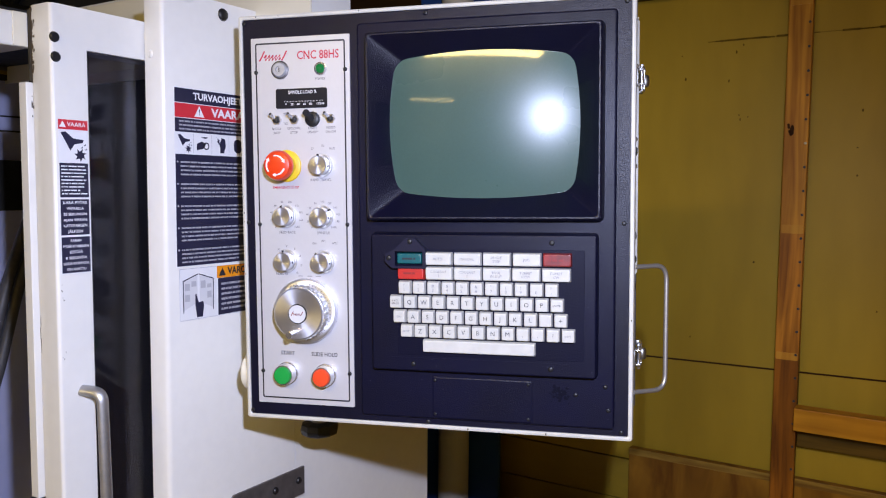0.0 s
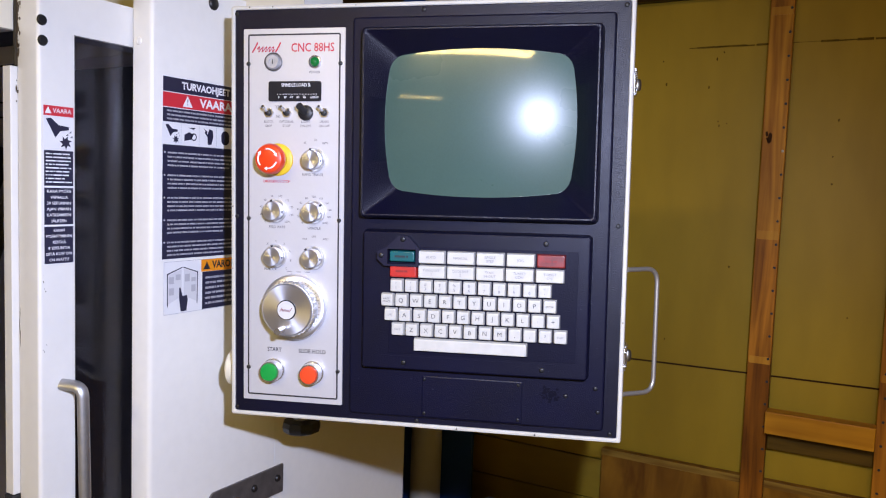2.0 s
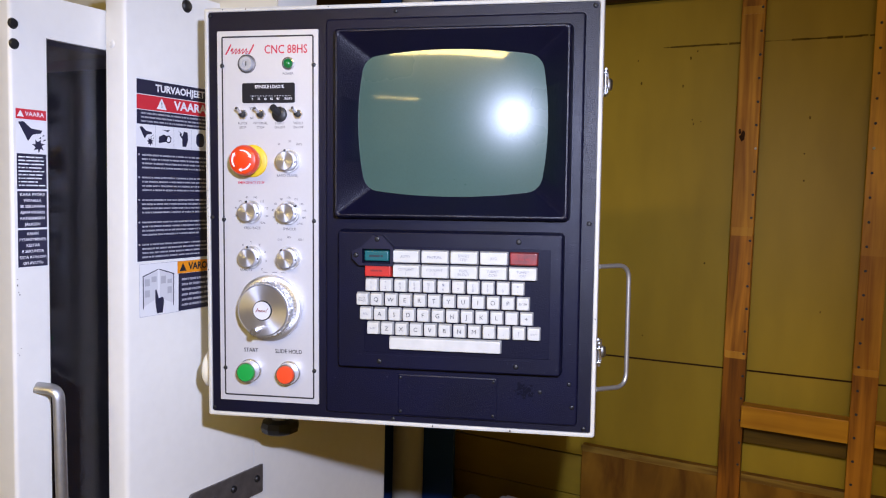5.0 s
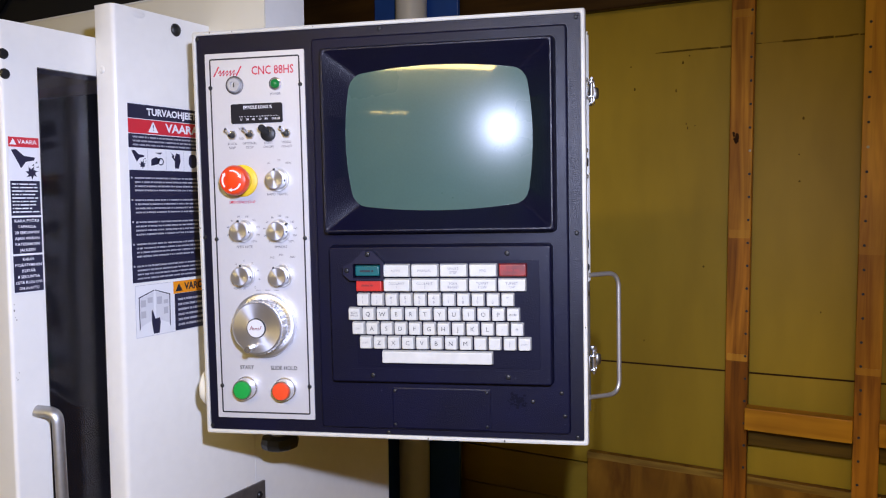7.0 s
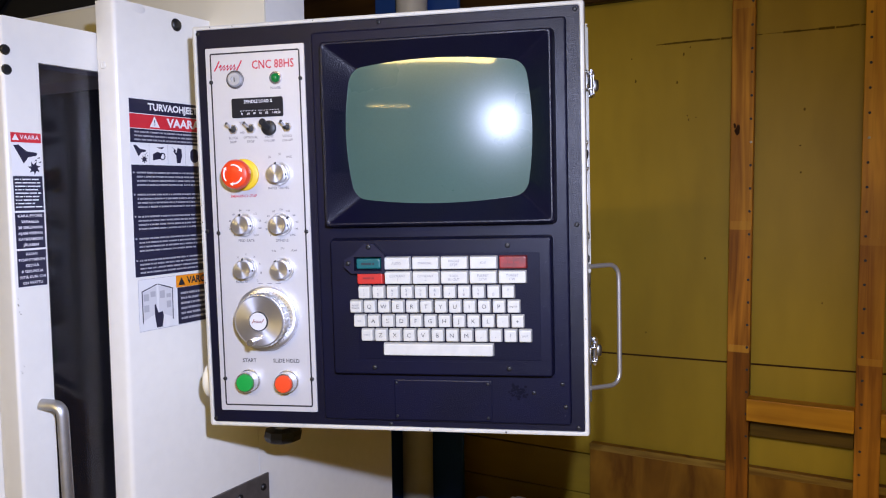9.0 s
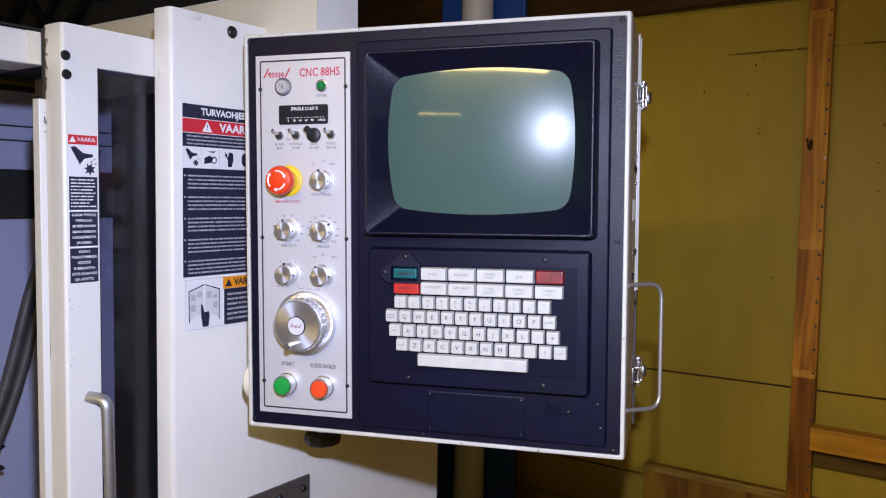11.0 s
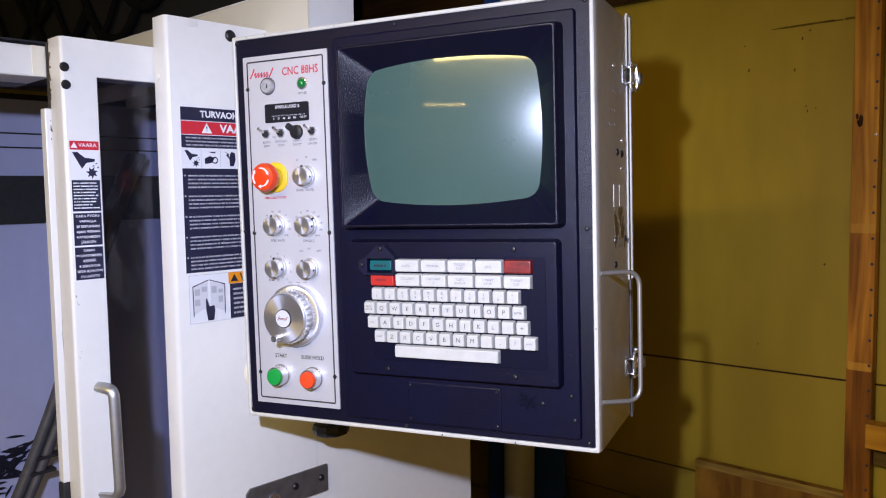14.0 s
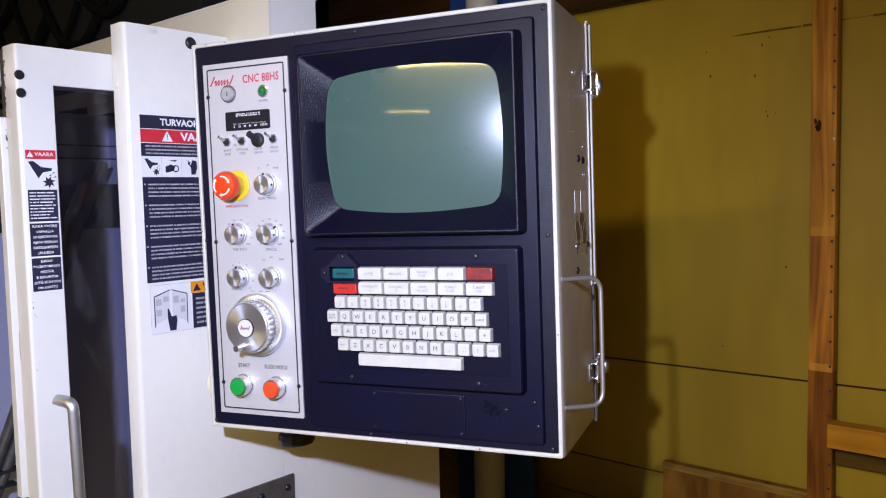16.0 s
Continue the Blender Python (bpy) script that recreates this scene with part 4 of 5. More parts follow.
def bezel():
    bm = bmesh.new()
    loops = []
    for grow, d in ((0.0035, -0.0053), (0.0015, -0.020), (0.0, -0.0262), (-0.0015, -0.0275), (-0.0032, -0.0275), (-0.0045, -0.0262)):
        pts = resample(oblong(B1 - B0 + 2 * grow, BZ1 - BZ0 + 2 * grow, 0.0030 + max(0, grow)), ANGLES)
        loops.append([bm.verts.new((bc[0] + x, d, bc[1] + y)) for x, y in pts])
    inner = resample(glass, ANGLES)
    loops.append([bm.verts.new((CU + x, face_depth(x, y) - 0.0012, CV + y)) for x, y in inner])
    loops.append([bm.verts.new((CU + x * 0.997, face_depth(x, y) + 0.006, CV + y * 0.997)) for x, y in inner])
    for a, b in zip(loops, loops[1:]):
        for k in range(N):
            bm.faces.new((a[k], a[(k + 1) % N], b[(k + 1) % N], b[k]))
    return bm


part("screen_bezel", bezel(), FUNNEL, pend, "deep black funnel-shaped screen bezel", smooth=True)
bm = bmesh.new()
rows = []
for i in range(25):
    row = []
    for j in range(29):
        x, y = (j / 28 - 0.5) * 0.290, (i / 24 - 0.5) * 0.226
        row.append(bm.verts.new((CU + x, face_depth(x, y), CV + y)))
    rows.append(row)
for a, b in zip(rows, rows[1:]):
    for k in range(28):
        bm.faces.new((a[k], a[k + 1], b[k + 1], b[k]))
tube = part("screen_tube", bm, CRT, pend, "bulging grey-green picture tube, switched off", smooth=True)

# keyboard plate and keys
raised(-0.0715, 0.2195, -0.1965, -0.0180, -0.0053, -0.0195, 0.0035, MOULD, "keyboard_plate", "raised black keyboard plate", 0.003)
part("keyboard_well", box(-0.036, 0.206, -0.0206, -0.0196, -0.176, -0.036, 0.0004), WELL, pend)
part("well_groove", box(-0.045, 0.185, -0.0200, -0.0196, -0.1805, -0.1795), MOULD, pend)
PITCH, KD = 0.01905, -0.0200


def keycap(w, h, tall):
    """A sloped key cap with rounded corners and a slightly dished top."""
    bm = bmesh.new()
    loops = []
    for inset, d, r in ((0.0002, 0.0, 0.001), (0.0010, -tall * 0.75, 0.0014), (0.0016, -tall * 0.96, 0.0018), (0.0026, -tall, 0.0020)):
        loops.append([bm.verts.new((x, d, y)) for x, y in oblong(w - 2 * inset, h - 2 * inset, r, 2)])
    for a, b in zip(loops, loops[1:]):
        for k in range(len(a)):
            bm.faces.new((a[k], a[(k + 1) % len(a)], b[(k + 1) % len(b)], b[k]))
    bm.faces.new(loops[-1])
    bmesh.ops.recalc_face_normals(bm, faces=bm.faces[:])
    me = bpy.data.meshes.new("key")
    bm.to_mesh(me)
    bm.free()
    return me


def cap_mesh(w, mat, gap=0.0012):
    me = keycap(w - gap, PITCH - gap, 0.0085)
    me.materials.append(mat)
    return me


ONE, TWO, SPACE = cap_mesh(PITCH, KEYCAP), cap_mesh(2 * PITCH, KEYCAP), cap_mesh(0.1490, KEYCAP)
TWO_RED, TWO_CYAN, TWO_DARK_RED = cap_mesh(2 * PITCH, KEY_RED), cap_mesh(2 * PITCH, KEY_CYAN, 0.0036), cap_mesh(2 * PITCH, KEY_DARK_RED)


def key(mesh, u, v, words="", size=0.0062, ink=GREY_INK, label=""):
    ob = new("key", mesh)
    ob.parent = pend
    ob.matrix_basis = pose(u + rnd.uniform(-0.0002, 0.0002), KD + rnd.uniform(0, 0.0004), v, rnd.uniform(-0.6, 0.6), 0, 0)
    tagged(ob, label=label)
    if words:
        lines = words.split("/") if len(words) > 1 else [words]
        bm = bmesh.new()
        for k, line in enumerate(lines):
            if line:
                lettering(line, size, on_front(0, (0.5 * (len(lines) - 1) - k) * size * 1.05, -0.0087), bm, 0.0, 0.0)
        part("legend", bm, ink, ob)
    elif mesh in (TWO_RED, TWO_CYAN, TWO_DARK_RED):
        part("legend", bars(0.019, 0.005, 1, on_front(0, 0, -0.0087), None, 90 + len(pend.children), 0.5), INK if mesh is TWO_CYAN else DARK_LEGEND, ob)
    return ob


rnd = random.Random(21)
V = {"f1": -0.0482, "f2": -0.0672, "n": -0.0862, "q": -0.1052, "a": -0.1243, "z": -0.1432, "s": -0.1622}
for k, words in enumerate(("", "AUTO", "MANUAL", "SINGLE/STEP", "JOG", "")):
    mesh = (TWO_CYAN, TWO, TWO, TWO, TWO, TWO_DARK_RED)[k]
    key(mesh, -0.0178 + 2 * PITCH * k, V["f1"], words, 0.0046, GREY_INK, ("teal key", "", "", "", "", "darker red key")[k])
for k, words in enumerate(("", "COOLANT/1", "COOLANT/2", "TOOL/IN/OUT", "TURRET/CCW", "TURRET/CW")):
    key(TWO_RED if k == 0 else TWO, -0.0165 + 2 * PITCH * k - 0.0005 * k, V["f2"], words.replace("IN/OUT", "IN-OUT"), 0.0044, GREY_INK, "red key" if k == 0 else "")
for k, c in enumerate(("!/1", '"/2', "#/3", "$/4", "%/5", "&/6", "\'/7", "(/8", ")/9", "/0", "=/-")):
    key(ONE, -0.0248 + PITCH * k, V["n"], c, 0.0055)
for k, c in enumerate(("BACK/SPACE", *"QWERTYUIOP", "ENTER")):
    key(ONE, -0.0181 + PITCH * (k - 1), V["q"], c, 0.0035 if len(c) > 1 else 0.0080, KEY_INK)
for k, c in enumerate(("DEL", *"ASDFGHJKL", ";", "+")):
    key(ONE, -0.0133 + PITCH * (k - 1), V["a"], c, 0.0035 if len(c) > 1 else (0.0042 if c == ";" else 0.0080), GREY_INK if c in ("DEL", ";") else KEY_INK)
for k, c in enumerate(("SHIFT", *"ZXCVBNM", ",", ".", "?//", "SHIFT")):
    key(ONE, -0.0038 + PITCH * (k - 1), V["z"], "?" if c == "?//" else c, 0.0033 if c == "SHIFT" else 0.0080, GREY_INK if c in ("SHIFT", "?//") else KEY_INK)
key(SPACE, 0.0722, V["s"], label="long ivory space bar")
guard = bmesh.new()
outer_g = [(-0.0230, -0.0125), (0.0225, -0.0125), (0.0225, 0.0115), (0.0080, 0.0265), (-0.0040, 0.0265), (-0.0200, 0.0115), (-0.0320, 0.0060), (-0.0320, -0.0040)]
inner_g = [(-0.0186, -0.0095), (0.0186, -0.0095), (0.0186, 0.0095), (0.0050, 0.0095), (-0.0040, 0.0095), (-0.0186, 0.0095), (-0.0186, 0.0040), (-0.0186, -0.0030)]
va, vb, vc, vd = ([guard.verts.new((x, d, y)) for x, y in pts] for pts, d in ((outer_g, -0.0200), (outer_g, -0.0310), (inner_g, -0.0310), (inner_g, -0.0200)))
for a, b in ((va, vb), (vb, vc), (vc, vd)):
    for k in range(8):
        guard.faces.new((a[k], a[(k + 1) % 8], b[(k + 1) % 8], b[k]))
guard.transform(Matrix.Translation((-0.0178, 0, V["f1"])))
part("key_guard", guard, GUARD, pend, "dark sheet guard round the teal key")


def screws(points, d, mat=PLASTIC, r=0.0034, name="screw"):
    for u, v in points:
        part(name, lathe(screw_head(r, 0.0022), on_front(u, v, d), 12), mat, pend, smooth=True)


screws([(-0.0160, -0.0258), (-0.0445, -0.0472)], -0.0311, PLASTIC)
screws([(0.1655, -0.0268), (0.1645, -0.1872), (-0.0156, -0.1880)], -0.0196, PLASTIC)
screws([(-0.0004, 0.2695), (0.2545, 0.2690), (0.2530, -0.0030), (0.2520, -0.2690), (-0.2580, -0.2690), (-0.2580, 0.2690), (-0.2580, -0.0030), (-0.001, -0.2705)], 0.0, PLASTIC, 0.003)
raised(0.0070, 0.1390, -0.2620, -0.2075, -0.0053, -0.0072, 0.0006, MOULD, "blank_cover_plate", "", 0.002)
screws([(0.0105, -0.2115), (0.1345, -0.2115), (0.0105, -0.2570), (0.1345, -0.2570)], -0.0073, PLASTIC, 0.0022)
screws([(0.195, -0.222), (0.232, -0.21), (0.236, -0.24)], -0.0056, PLASTIC, 0.0028)
rnd = random.Random(31)
bm = bmesh.new()
for k in range(70):
    n = rnd.uniform(0.0006, 0.0028)
    prism([(n * rnd.uniform(0.6, 1) * math.cos(a), 0.8 * n * rnd.uniform(0.6, 1) * math.sin(a)) for a in [q * 0.628 for q in range(10)]], 0.00005, on_front(0.176 + rnd.gauss(0, 0.0065), -0.221 + rnd.gauss(0, 0.0045), -0.0056 - 0.00001 * k), bm)
tagged(part("scuff", bm, SOOT, pend, "dull rubbed smudge"), kind="stuff")

# operator plate
PU, PV = -0.1762, -0.0040
bm = prism(oblong(0.1425, 0.5045, 0.0012), 0.002, on_front(PU, PV, 0.0))
part("operator_plate", bm, PLATE, pend, "pale grey operator plate with black border line")
part("border_line", ring(0.1302, 0.4908, 0.003, 0.0021, 0.0022, on_front(PU, PV, 0.0)), INK, pend)
screws([(-0.2405, 0.2022), (-0.1112, 0.2018), (-0.2400, -0.0054), (-0.1112, -0.0054), (-0.2400, -0.2112), (-0.1112, -0.2100)], -0.0022, PLASTIC, 0.0030)
FD = -0.0023
black_words, red_words, grey_words = INK, RED_INK, GREY_INK
for words, size, u, v, w, bm in (
    ("CNC 88HS", 0.0160, -0.1500, 0.2225, 0.0600, red_words),
    ("POWER", 0.0048, -0.1470, 0.1905, 0.0150, grey_words),
    ("YES", 0.0048, -0.1978, 0.1450, 0.0085, grey_words), ("NO", 0.0048, -0.1978, 0.1320, 0.0060, grey_words),
    ("BLOCK", 0.0046, -0.2115, 0.1252, 0.0135, grey_words), ("SKIP", 0.0046, -0.2115, 0.1196, 0.0100, grey_words),
    ("OPTIONAL", 0.0046, -0.1862, 0.1252, 0.0205, grey_words), ("STOP", 0.0046, -0.1862, 0.1196, 0.0110, grey_words),
    ("LIGHT", 0.0046, -0.1590, 0.1252, 0.0125, grey_words), ("ON-OFF", 0.0046, -0.1590, 0.1196, 0.0150, grey_words),
    ("VIDEO", 0.0046, -0.1330, 0.1252, 0.0135, grey_words), ("ON-OFF", 0.0046, -0.1330, 0.1196, 0.0150, grey_words),
    ("EMERGENCY STOP", 0.0050, -0.2000, 0.0452, 0.0380, red_words),
    ("RAPID TRAVEL", 0.0050, -0.1485, 0.0550, 0.0300, grey_words),
    ("FEED RATE", 0.0050, -0.1990, -0.0165, 0.0235, grey_words), ("SPINDLE", 0.0050, -0.1462, -0.0170, 0.0185, grey_words),
    ("REMOTE", 0.0046, -0.2085, -0.0740, 0.0175, grey_words),
    ("START", 0.0078, -0.2022, -0.1850, 0.0205, black_words), ("SLIDE HOLD", 0.0078, -0.1478, -0.1850, 0.0385, black_words),
    ("25", 0.0040, -0.1600, 0.0975, 0, grey_words), ("50", 0.0040, -0.1450, 0.1010, 0, grey_words), ("100%", 0.0040, -0.1320, 0.0970, 0, grey_words),
    ("010", 0.0040, -0.1595, -0.0315, 0, grey_words), (".001", 0.0040, -0.1465, -0.0280, 0, grey_words), (".0001", 0.0040, -0.1300, -0.0310, 0, grey_words),
):
    part("printed_word", lettering(words, size, on_front(u, v, FD), None, w), bm, pend)
for cu, cv, marks in ((-0.2005, 0.0055, ("0", "20", "40", "60", "80", "100", "115", "125", "140", "150%")), (-0.1470, 0.0050, ("0", "20", "40", "60", "80", "100", "120", "140", "160", "180", "200%"))):
    for k, c in enumerate(marks):
        a = radians(225 - 270 * k / (len(marks) - 1))
        part("scale_mark", lettering(c, 0.0038, on_front(cu + 0.0225 * math.cos(a), cv + 0.0205 * math.sin(a), FD)), GREY_INK, pend)
for k, c in enumerate("XYZABC"):
    a = radians(125 - 34 * k)
    part("scale_mark", lettering(c, 0.0042, on_front(-0.2005 + 0.0215 * math.cos(a), -0.0575 + 0.0215 * math.sin(a), FD)), GREY_INK, pend)
for u in (-0.181, -0.1675, -0.155):
    part("scale_mark", prism([(-0.0035, -0.0004), (0.0035, -0.0004), (0.0035, 0.0004), (-0.0035, 0.0004)], 0.0001, on_front(u, -0.0765, FD)), GREY_INK, pend)
# a red flourish where the maker's mark stands
def flourish(u, v, w, h, d, r):
    """A low wavy line between two taller slanted strokes."""
    bm = bmesh.new()

    def stroke(pts):
        sweep(curve_points([(u + w * (x + 0.20 * y), d, v + h * y) for x, y in pts], 5), r, 6, bm, 0.35)

    for x, tall in ((-0.42, 0.50), (0.40, 0.46)):
        stroke([(x, -0.45), (x + 0.01, 0.0), (x, tall)])
    stroke([(-0.30 + 0.62 * k / 24, -0.16 + 0.26 * math.sin(k * 1.31)) for k in range(25)])
    return bm


part("maker_flourish", flourish(-0.2145, 0.2235, 0.040, 0.0140, FD, 0.0011), RED_INK, pend, "red cursive flourish")

lock = part("key_lock", lathe([(0, 0.0035), (0.0042, 0.0035), (0.0045, 0.0055), (0.0085, 0.0055), (0.0100, 0.0035), (0.0105, 0), (0, 0)], on_front(-0.2050, 0.2045, -0.002), 28), LOCK, pend, "round chrome key lock", smooth=True)
part("lock_collar", lathe([(0.0106, 0.0030), (0.0122, 0.0022), (0.0126, 0), (0.0106, 0)], on_front(-0.2050, 0.2045, -0.002), 28), BRACKET, lock, "dark lock collar", smooth=True)
part("keyway", box(-0.2056, -0.2044, -0.0060, -0.0050, 0.2015, 0.2075), INK, lock)
led = part("power_lamp", lathe([(0, 0.0075), (0.0035, 0.0070), (0.0062, 0.0045), (0.0068, 0.0015), (0.0068, 0), (0, 0)], on_front(-0.1465, 0.2040, -0.002), 24), LED_GREEN, pend, "green power lamp", smooth=True)
part("lamp_collar", lathe([(0.0069, 0.0022), (0.0085, 0.0018), (0.0090, 0), (0.0069, 0)], on_front(-0.1465, 0.2040, -0.002), 24), CHROME, led, smooth=True)
meter = part("load_meter", prism(oblong(0.0740, 0.0265, 0.0025), 0.0018, on_front(-0.1743, 0.1655, -0.002)), METER, pend, "black spindle load meter window")
bm = lettering("SPINDLE LOAD %", 0.0062, on_front(-0.1725, 0.1735, -0.0040), None, 0.0410)
for k, c in enumerate(("0", "20", "40", "60", "80", "100")):
    lettering(c, 0.0042, on_front(-0.1965 + 0.0090 * k + (0.002 if k > 4 else 0), 0.1575, -0.0040), bm)
lettering("150", 0.0042, on_front(-0.1440, 0.1575, -0.0040), bm)
for k in range(26):
    u = -0.1985 + 0.0022 * k
    prism([(-0.0003, 0), (0.0003, 0), (0.0003, 0.0012), (-0.0003, 0.0012)], 0.0001, on_front(u, 0.1608, -0.0040), bm)
part("meter_scale", bm, WHITE_INK, meter)
for u, lean in ((-0.2110, -1), (-0.1855, -1), (-0.1330, -1)):
    sw = part("toggle_switch", lathe([(0.0, 0.0040), (0.0030, 0.0040), (0.0032, 0.0022), (0.0068, 0.0022), (0.0072, 0), (0, 0)], on_front(u, 0.1370, -0.002), 6), CHROME, pend, "small chrome toggle switch")
    part("lever", sweep([(u, -0.0050, 0.1370), (u - 0.0010, -0.0110, 0.1400), (u - 0.0022, -0.0190, 0.1440)], 0.0021, 10), CHROME, sw, smooth=True)
    part("lever_base", lathe([(0, 0.006), (0.0032, 0.005), (0.0044, 0), (0, 0)], on_front(u, 0.1370, -0.0045), 14), PLASTIC, sw, smooth=True)
boot = part("sealed_switch", lathe([(0, 0.0055), (0.0060, 0.0055), (0.0095, 0.0040), (0.0105, 0.0), (0, 0)], on_front(-0.1590, 0.1370, -0.002), 24), PLASTIC, pend, "black rubber-booted switch", smooth=True)
part("lever", sweep([(-0.1590, -0.0050, 0.1375), (-0.1600, -0.0120, 0.1405), (-0.1618, -0.0200, 0.1450)], 0.0046, 12), RUBBER_AND_SHADE, boot, smooth=True)

es = part("emergency_stop", lathe([(0, 0.003), (0.0200, 0.003), (0.0215, 0.0020), (0.0220, 0), (0, 0)], on_front(-0.1985, 0.0745, -0.002), 40), ESTOP_YELLOW, pend, "red mushroom emergency stop on a yellow ring", smooth=True)
part("stem", lathe([(0.0, 0.020), (0.0140, 0.020), (0.0150, 0), (0, 0)], on_front(-0.1985, 0.0745, -0.004), 28), ESTOP_YELLOW, es, smooth=True)
part("mushroom_head", lathe([(0, 0.0350), (0.0120, 0.0345), (0.0180, 0.0320), (0.0202, 0.0270), (0.0203, 0.0230), (0.0190, 0.0190), (0.0120, 0.0175), (0, 0.0175)], on_front(-0.1985, 0.0745, -0.002), 40), ESTOP_RED, es, smooth=True)
bm = bmesh.new()
for k in range(3):
    pts = [(0.0128 * math.cos(a), 0.0128 * math.sin(a)) for a in [radians(100 + 120 * k - 70 * i / 9) for i in range(10)]]
    sweep([(-0.1985 + x, -0.0366, 0.0745 + y) for x, y in pts], 0.0013, 6, bm, 0.4)
    x, y = pts[-1]
    prism([(-0.0027, 0), (0.0027, 0), (0, -0.0044)], 0.0004, on_front(-0.1985 + x, 0.0745 + y, -0.0370) @ pose(0, 0, 0, 0, 0, 30 + 120 * k), bm)
part("turn_arrows", bm, WHITE_INK, es)


def knob(u, v, turn, r=0.0125, h=0.0165):
    """Spun aluminium knob on a skirt, with a black pointer line."""
    k = part("rotary_knob", lathe([(0, h), (r * 0.55, h + 0.0001), (r * 0.93, h), (r, h - 0.0008), (r * 1.02, 0.0045), (r * 1.06, 0.0040), (0, 0.0030)], on_front(u, v, -0.002), 36), TURNED, pend, "spun aluminium rotary knob", smooth=True)
    part("skirt", lathe([(0, 0.0035), (r * 1.22, 0.0032), (r * 1.28, 0.0015), (r * 1.28, 0), (0, 0)], on_front(u, v, -0.002), 36), SPUN, k, smooth=True)
    m = on_front(u, v, -0.002) @ pose(0, 0, 0, 0, 0, turn)
    part("pointer", prism([(-0.0008, r * 1.0), (0.0008, r * 1.0), (0.0012, r * 1.27), (-0.0012, r * 1.27)], 0.006, m), INK, k)
    part("set_screw", lathe([(0, 0.0008), (0.0017, 0.0006), (0.0018, 0), (0, 0)], on_front(u, v, -0.002) @ pose(0, 0, 0, 0, 0, -95) @ pose(0, r * 1.0, 0.009, -90, 0, 0), 10), INK, k)
    return k


for u, v, turn in ((-0.1470, 0.0745, 15), (-0.2010, 0.0055, 20), (-0.1470, 0.0050, -50), (-0.2010, -0.0562, 15), (-0.1470, -0.0568, 40)):
    knob(u, v, turn)

# handwheel: broad dial with a smaller ribbed wheel, centre cap and crank pin
HU, HV = -0.1722, -0.1242
wheel = part("handwheel", lathe([(0, 0.0120), (0.0400, 0.0118), (0.0438, 0.0100), (0.0448, 0.0070), (0.0448, 0.0010), (0.0430, 0), (0, 0)], on_front(HU, HV, -0.002), 72), TURNED, pend, "large spun aluminium handwheel with graduated dial", smooth=True)
part("inner_wheel", lathe([(0, 0.0320), (0.0335, 0.0318), (0.0350, 0.0306), (0.0354, 0.0285), (0.0354, 0.0130), (0.0310, 0.0120), (0, 0.0120)], on_front(HU, HV, -0.002), 72), TURNED, wheel, smooth=True)
flutes = [((0.0372 - 0.0017 * (0.5 - 0.5 * math.cos(28 * a)) ** 2) * math.cos(a), (0.0372 - 0.0017 * (0.5 - 0.5 * math.cos(28 * a)) ** 2) * math.sin(a)) for a in [2 * math.pi * k / 224 for k in range(224)]]
part("fluted_rim", prism(flutes, 0.0135, on_front(HU, HV, -0.0165)), SPUN, wheel, "fluted grip round the inner wheel")
bm = bmesh.new()
for k in range(50):
    n = 0.0045 if k % 5 == 0 else 0.0026
    prism([(-0.00028, 0.0398 - n), (0.00028, 0.0398 - n), (0.00028, 0.0398), (-0.00028, 0.0398)], 0.0001, on_front(HU, HV, -0.0142) @ pose(0, 0, 0, 0, 0, 7.2 * k), bm)
    prism([(-0.0003, 0), (0.0003, 0), (0.0003, 0.004), (-0.0003, 0.004)], 0.0002, pose(HU, -0.0022, HV) @ pose(0, 0, 0, 0, 7.2 * k, 0) @ pose(0, 0, 0.0448) @ pose(0, 0, 0, 90, 0, 0) @ pose(0, 0, 0, -90, 0, 0), bm)
part("graduations", bm, INK, wheel)
part("centre_cap", lathe([(0, 0.0335), (0.0130, 0.0335), (0.0135, 0.0325), (0.0135, 0.0318), (0, 0.0318)], on_front(HU, HV, -0.002), 40), PLASTIC, wheel, "thin black ring round a pale centre cap", smooth=True)
part("cap_face", lathe([(0, 0.0338), (0.0121, 0.0338), (0.0122, 0.0335), (0, 0.0335)], on_front(HU, HV, -0.002), 40), STICKER_PALE, wheel)
part("cap_flourish", flourish(HU, HV + 0.0005, 0.0165, 0.0062, -0.0361, 0.0005), DARK_LEGEND, wheel)
part("crank_pin", sweep([(HU - 0.0062, -0.0335, HV - 0.0262), (HU - 0.0063, -0.0420, HV - 0.0264), (HU - 0.0065, -0.0500, HV - 0.0266)], 0.0046, 14), CHROME, wheel, "chrome crank pin", smooth=True)


def push_button(u, v, mat, label):
    b = part("push_button", lathe([(0, 0.0205), (0.0085, 0.0205), (0.0112, 0.0200), (0.0122, 0.0180), (0.0122, 0.0110), (0, 0.0110)], on_front(u, v, -0.002), 36), mat, pend, label, smooth=True)
    part("collar", lathe([(0.0124, 0.0165), (0.0138, 0.0165), (0.0146, 0.0120), (0.0148, 0.0030), (0.0158, 0.0028), (0.0160, 0), (0.0124, 0)], on_front(u, v, -0.002), 36), CHROME, b, "chrome collar", smooth=True)


push_button(-0.2030, -0.2130, BUTTON_GREEN, "round green push button")
push_button(-0.1465, -0.2135, BUTTON_RED, "round orange-red push button")

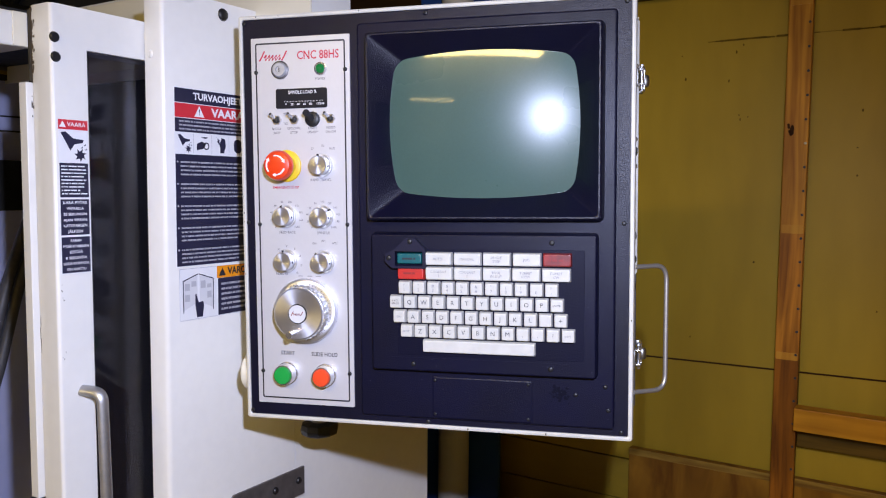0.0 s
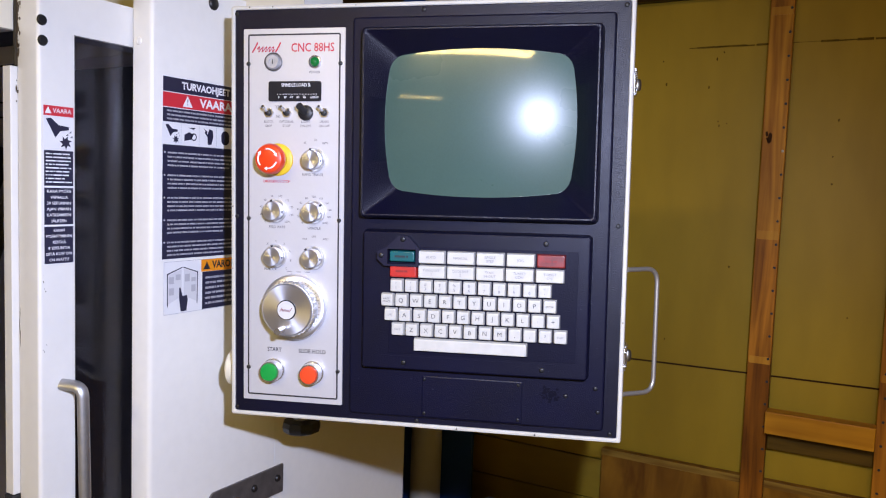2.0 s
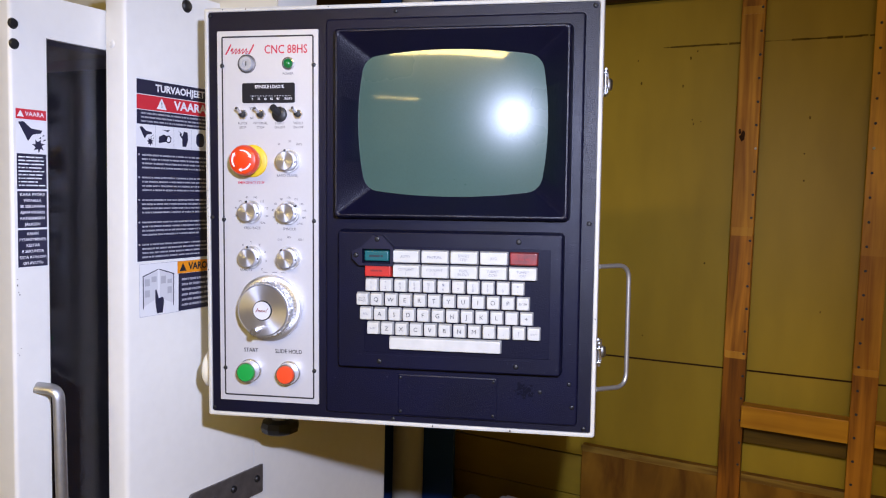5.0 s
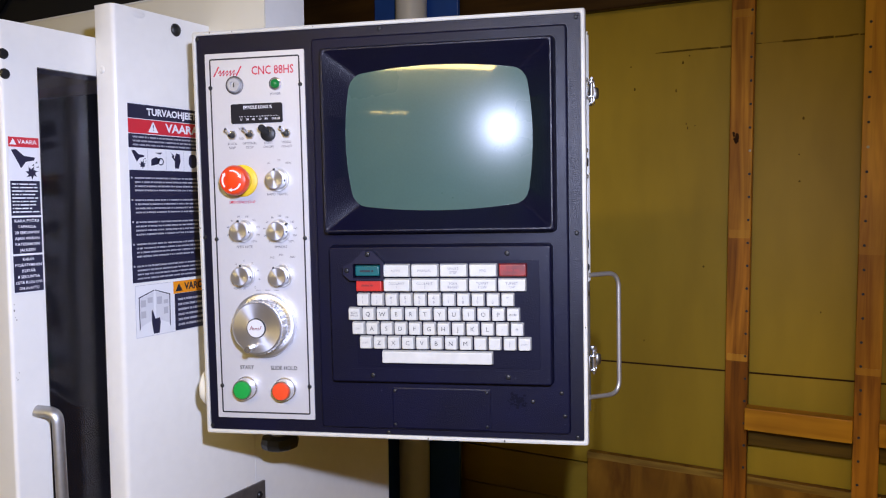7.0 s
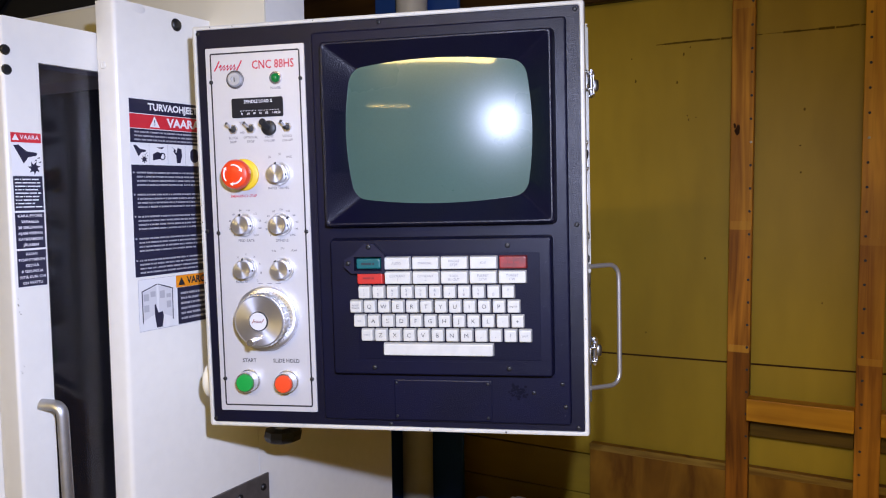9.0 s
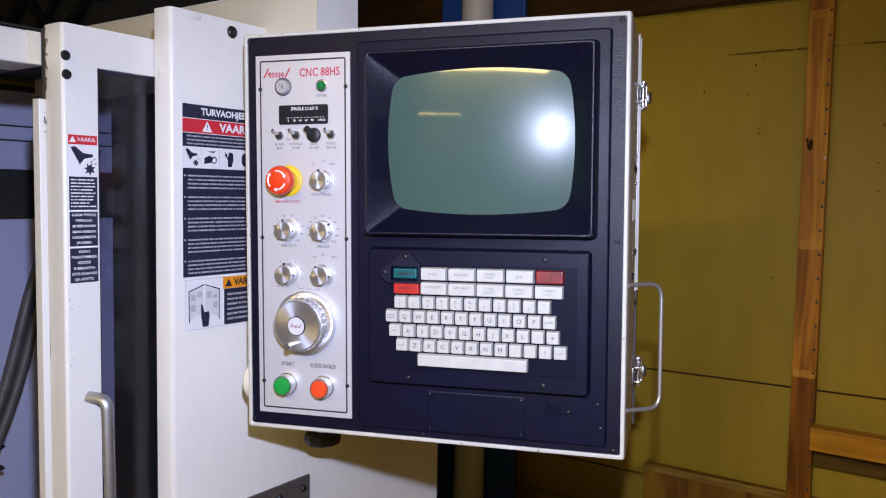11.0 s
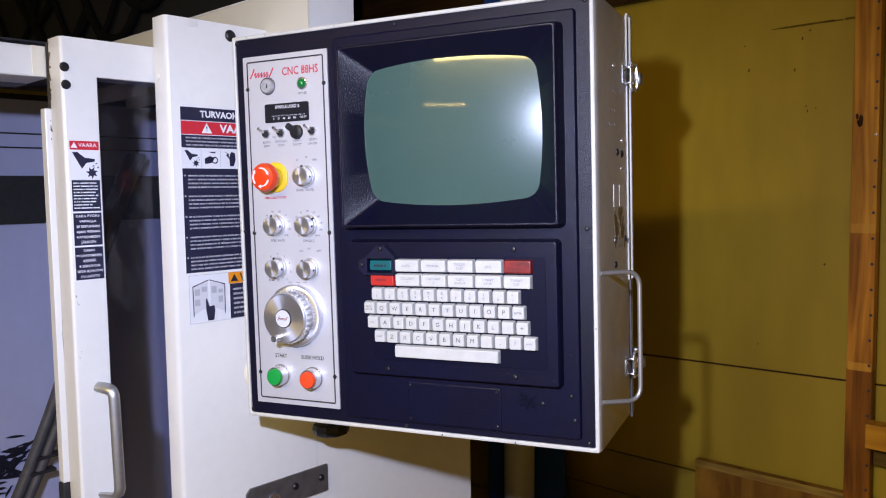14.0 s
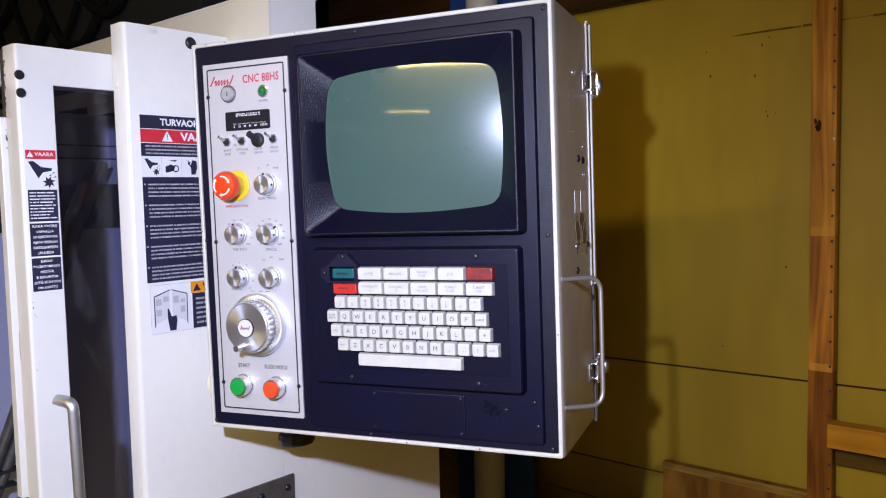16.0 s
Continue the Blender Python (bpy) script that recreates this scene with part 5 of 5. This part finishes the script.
# side face: grab handle, latches, screws, holes, torn label
hp = round_path([(W, 0.008, -0.0580), (W + 0.040, 0.046, -0.0585), (W + 0.040, 0.046, -0.2215), (W, 0.008, -0.2180)], 0.020, 8)
part("grab_handle", sweep(hp, 0.0030, 12), STEEL, pend, "bent steel grab handle", smooth=True)
def draw_latch(v):
    """Toggle latch: a plate with two ears, a barrel-shaped lever between them, and a wire loop hooked over the cover's catch."""
    D = DEEP + 0.005
    lt = part("draw_latch", box(W, W + 0.0022, D - 0.040, D - 0.006, v - 0.013, v + 0.013, 0.0008), DULL, pend, "small dull chrome draw latch on the side", smooth=True)
    for side in (-1, 1):
        part("ear", box(W + 0.0022, W + 0.0105, D - 0.026, D - 0.006, v + side * 0.0105 - 0.0012, v + side * 0.0105 + 0.0012, 0.0008), CHROME, lt, smooth=True)
        part("rivet", lathe([(0, 0.0022), (0.0022, 0.0018), (0.0030, 0), (0, 0)], on_side(D - 0.035, v + side * 0.0075, W + 0.0022), 12), CHROME, lt, smooth=True)
        part("catch", box(W + 0.0030, W + 0.0098, D + 0.0065, D + 0.0165, v + side * 0.0165 - 0.0036, v + side * 0.0165 + 0.0036, 0.0014), DULL, lt, smooth=True)
    part("pivot", sweep([(W + 0.0075, D - 0.013, v - 0.0160), (W + 0.0075, D - 0.013, v + 0.0160)], 0.0028, 10), CHROME, lt, smooth=True)
    part("lever", box(W + 0.0060, W + 0.0110, D - 0.014, D + 0.012, v - 0.0062, v + 0.0075, 0.0022), CHROME, lt, "curved chrome lever", smooth=True)
    part("lever_barrel", lathe([(0, -0.0085), (0.0040, -0.0085), (0.0056, -0.0065), (0.0062, 0.0), (0.0056, 0.0065), (0.0040, 0.0085), (0, 0.0085)], pose(W + 0.0130, D + 0.017, v - 0.0015), 16), DULL, lt, "rolled end of the lever", smooth=True)
    loop = round_path([(W + 0.0080, D - 0.012, v + 0.0175), (W + 0.0110, D + 0.012, v + 0.0185), (W + 0.0110, D + 0.014, v - 0.0185), (W + 0.0080, D - 0.012, v - 0.0175)], 0.005, 4)
    part("loop", sweep(loop, 0.0019, 8), CHROME, lt, "bent wire loop", smooth=True)
    for k in range(5):
        part("spring_coil", lathe([(0.0022, -0.0010), (0.0032, -0.0010), (0.0036, 0.0), (0.0032, 0.0010), (0.0022, 0.0010), (0.0022, -0.0010)], pose(W + 0.0068, D - 0.003, v - 0.0060 + 0.0030 * k), 12), DULL, lt, smooth=True)


for v in (0.2000, -0.2060):
    draw_latch(v)
for d, v, mat, r in ((0.144, 0.1100, CHROME, 0.0032), (0.142, 0.0720, CHROME, 0.0032), (0.115, 0.0930, PLASTIC, 0.0050), (0.144, 0.0915, PLASTIC, 0.0052), (0.161, -0.0250, PLASTIC, 0.0045), (0.096, -0.0555, PLASTIC, 0.0050), (0.096, -0.0235, DULL, 0.0050), (0.095, 0.2040, CHROME, 0.0030)):
    part("side_plug" if mat is PLASTIC else "side_screw", lathe(screw_head(r, 0.0025), on_side(d, v, W), 14), mat, pend, smooth=True)
for d in (0.104, 0.140):
    part("label_remnant", prism([(-0.0150, -0.0140), (0.0135, -0.0150), (0.0145, 0.0150), (-0.0145, 0.0145)], 0.0004, on_side(d, 0.0350, W)), LABEL, pend, "torn strip of white label")
rnd = random.Random(5)
bm = bmesh.new()
for k in range(34):
    d, v, s = rnd.uniform(0.094, 0.154), rnd.uniform(-0.034, 0.016), rnd.uniform(0.003, 0.010)
    prism([(s * rnd.uniform(0.5, 1) * math.cos(a), 1.3 * s * rnd.uniform(0.5, 1) * math.sin(a)) for a in [k2 * 0.78 for k2 in range(8)]], 0.0003, on_side(d, v, W + 0.00002 * k), bm)
tagged(part("glue_residue", bm, TAPE, pend, "brown glue residue"), kind="stuff")
bm = bmesh.new()
for k, v in enumerate((0.172, 0.146, 0.128)):
    bars(0.040, 0.007, 1, on_side(0.090, v, W + 0.0002), bm, 60 + k, 0.55)
tagged(part("pencil_marks", bm, STICKER_GREY, pend), kind="stuff")

# pale dust on the black moulding, and dark chips along the white rim
rnd = random.Random(77)
bm = bmesh.new()
for k in range(26):
    u, v, d = rnd.choice(((rnd.uniform(-0.09, 0.238), rnd.uniform(0.246, 0.256), -0.00555), (rnd.uniform(0.2315, 0.239), rnd.uniform(-0.26, 0.25), -0.00555), (rnd.uniform(-0.09, 0.238), rnd.uniform(-0.26, -0.204), -0.0074), (rnd.uniform(0.208, 0.218), rnd.uniform(-0.19, -0.025), -0.01955), (rnd.uniform(-0.07, 0.21), rnd.uniform(-0.194, -0.179), -0.01955)))
    n = rnd.uniform(0.00015, 0.0005)
    prism([(-n, -n * 0.6), (n * 0.7, -n), (n, n * 0.5), (-n * 0.3, n)], 0.0001, on_front(u, v, d), bm)
tagged(part("dust_specks", bm, GREY_DUST, pend, "pale dust specks"), kind="stuff")
bm = bmesh.new()
for k in range(12):
    side = rnd.choice((-1, 1))
    u, v = ((side * (W - 0.0038), rnd.uniform(-H, H)) if rnd.random() < 0.6 else (rnd.uniform(-W, W), side * (H - 0.0038)))
    n = rnd.uniform(0.0003, 0.0011)
    prism([(-n, -n), (n * 0.8, -n * 1.3), (n, n), (-n * 0.4, n * 1.6)], 0.00008, on_front(u, v, -0.0032), bm)
tagged(part("paint_chips", bm, DIRT, pend, "small dark chips in the rim"), kind="stuff")

# clamp knob below, and the arm's knuckle between the box and the machine
part("clamp_stud", sweep([(-0.222, 0.154, -H), (-0.222, 0.154, -0.329)], 0.013, 12), DULL, pend)
part("clamp_knob", lathe([(0, 0), (0.022, 0), (0.029, 0.003), (0.031, 0.011), (0.029, 0.019), (0.015, 0.022), (0, 0.022)], pose(-0.222, 0.154, -0.350), 10), PLASTIC, pend, "black lobed clamp knob")
part("arm_knuckle", lathe([(0, 0), (0.022, 0), (0.026, 0.003), (0.026, 0.014), (0.023, 0.017), (0, 0.017)], pose(-W, 0.036, -0.222, 0, -90, 0), 28), CREAM, pend, "cream swivel knuckle beside the box", smooth=True)
part("support_arm", sweep([(-0.120, DEEP + 0.02, 0.0), (-0.120 - 0.946 * 0.165, DEEP + 0.031 + 0.324 * 0.165, 0.0)], 0.024, 20), CREAM, pend, smooth=True)
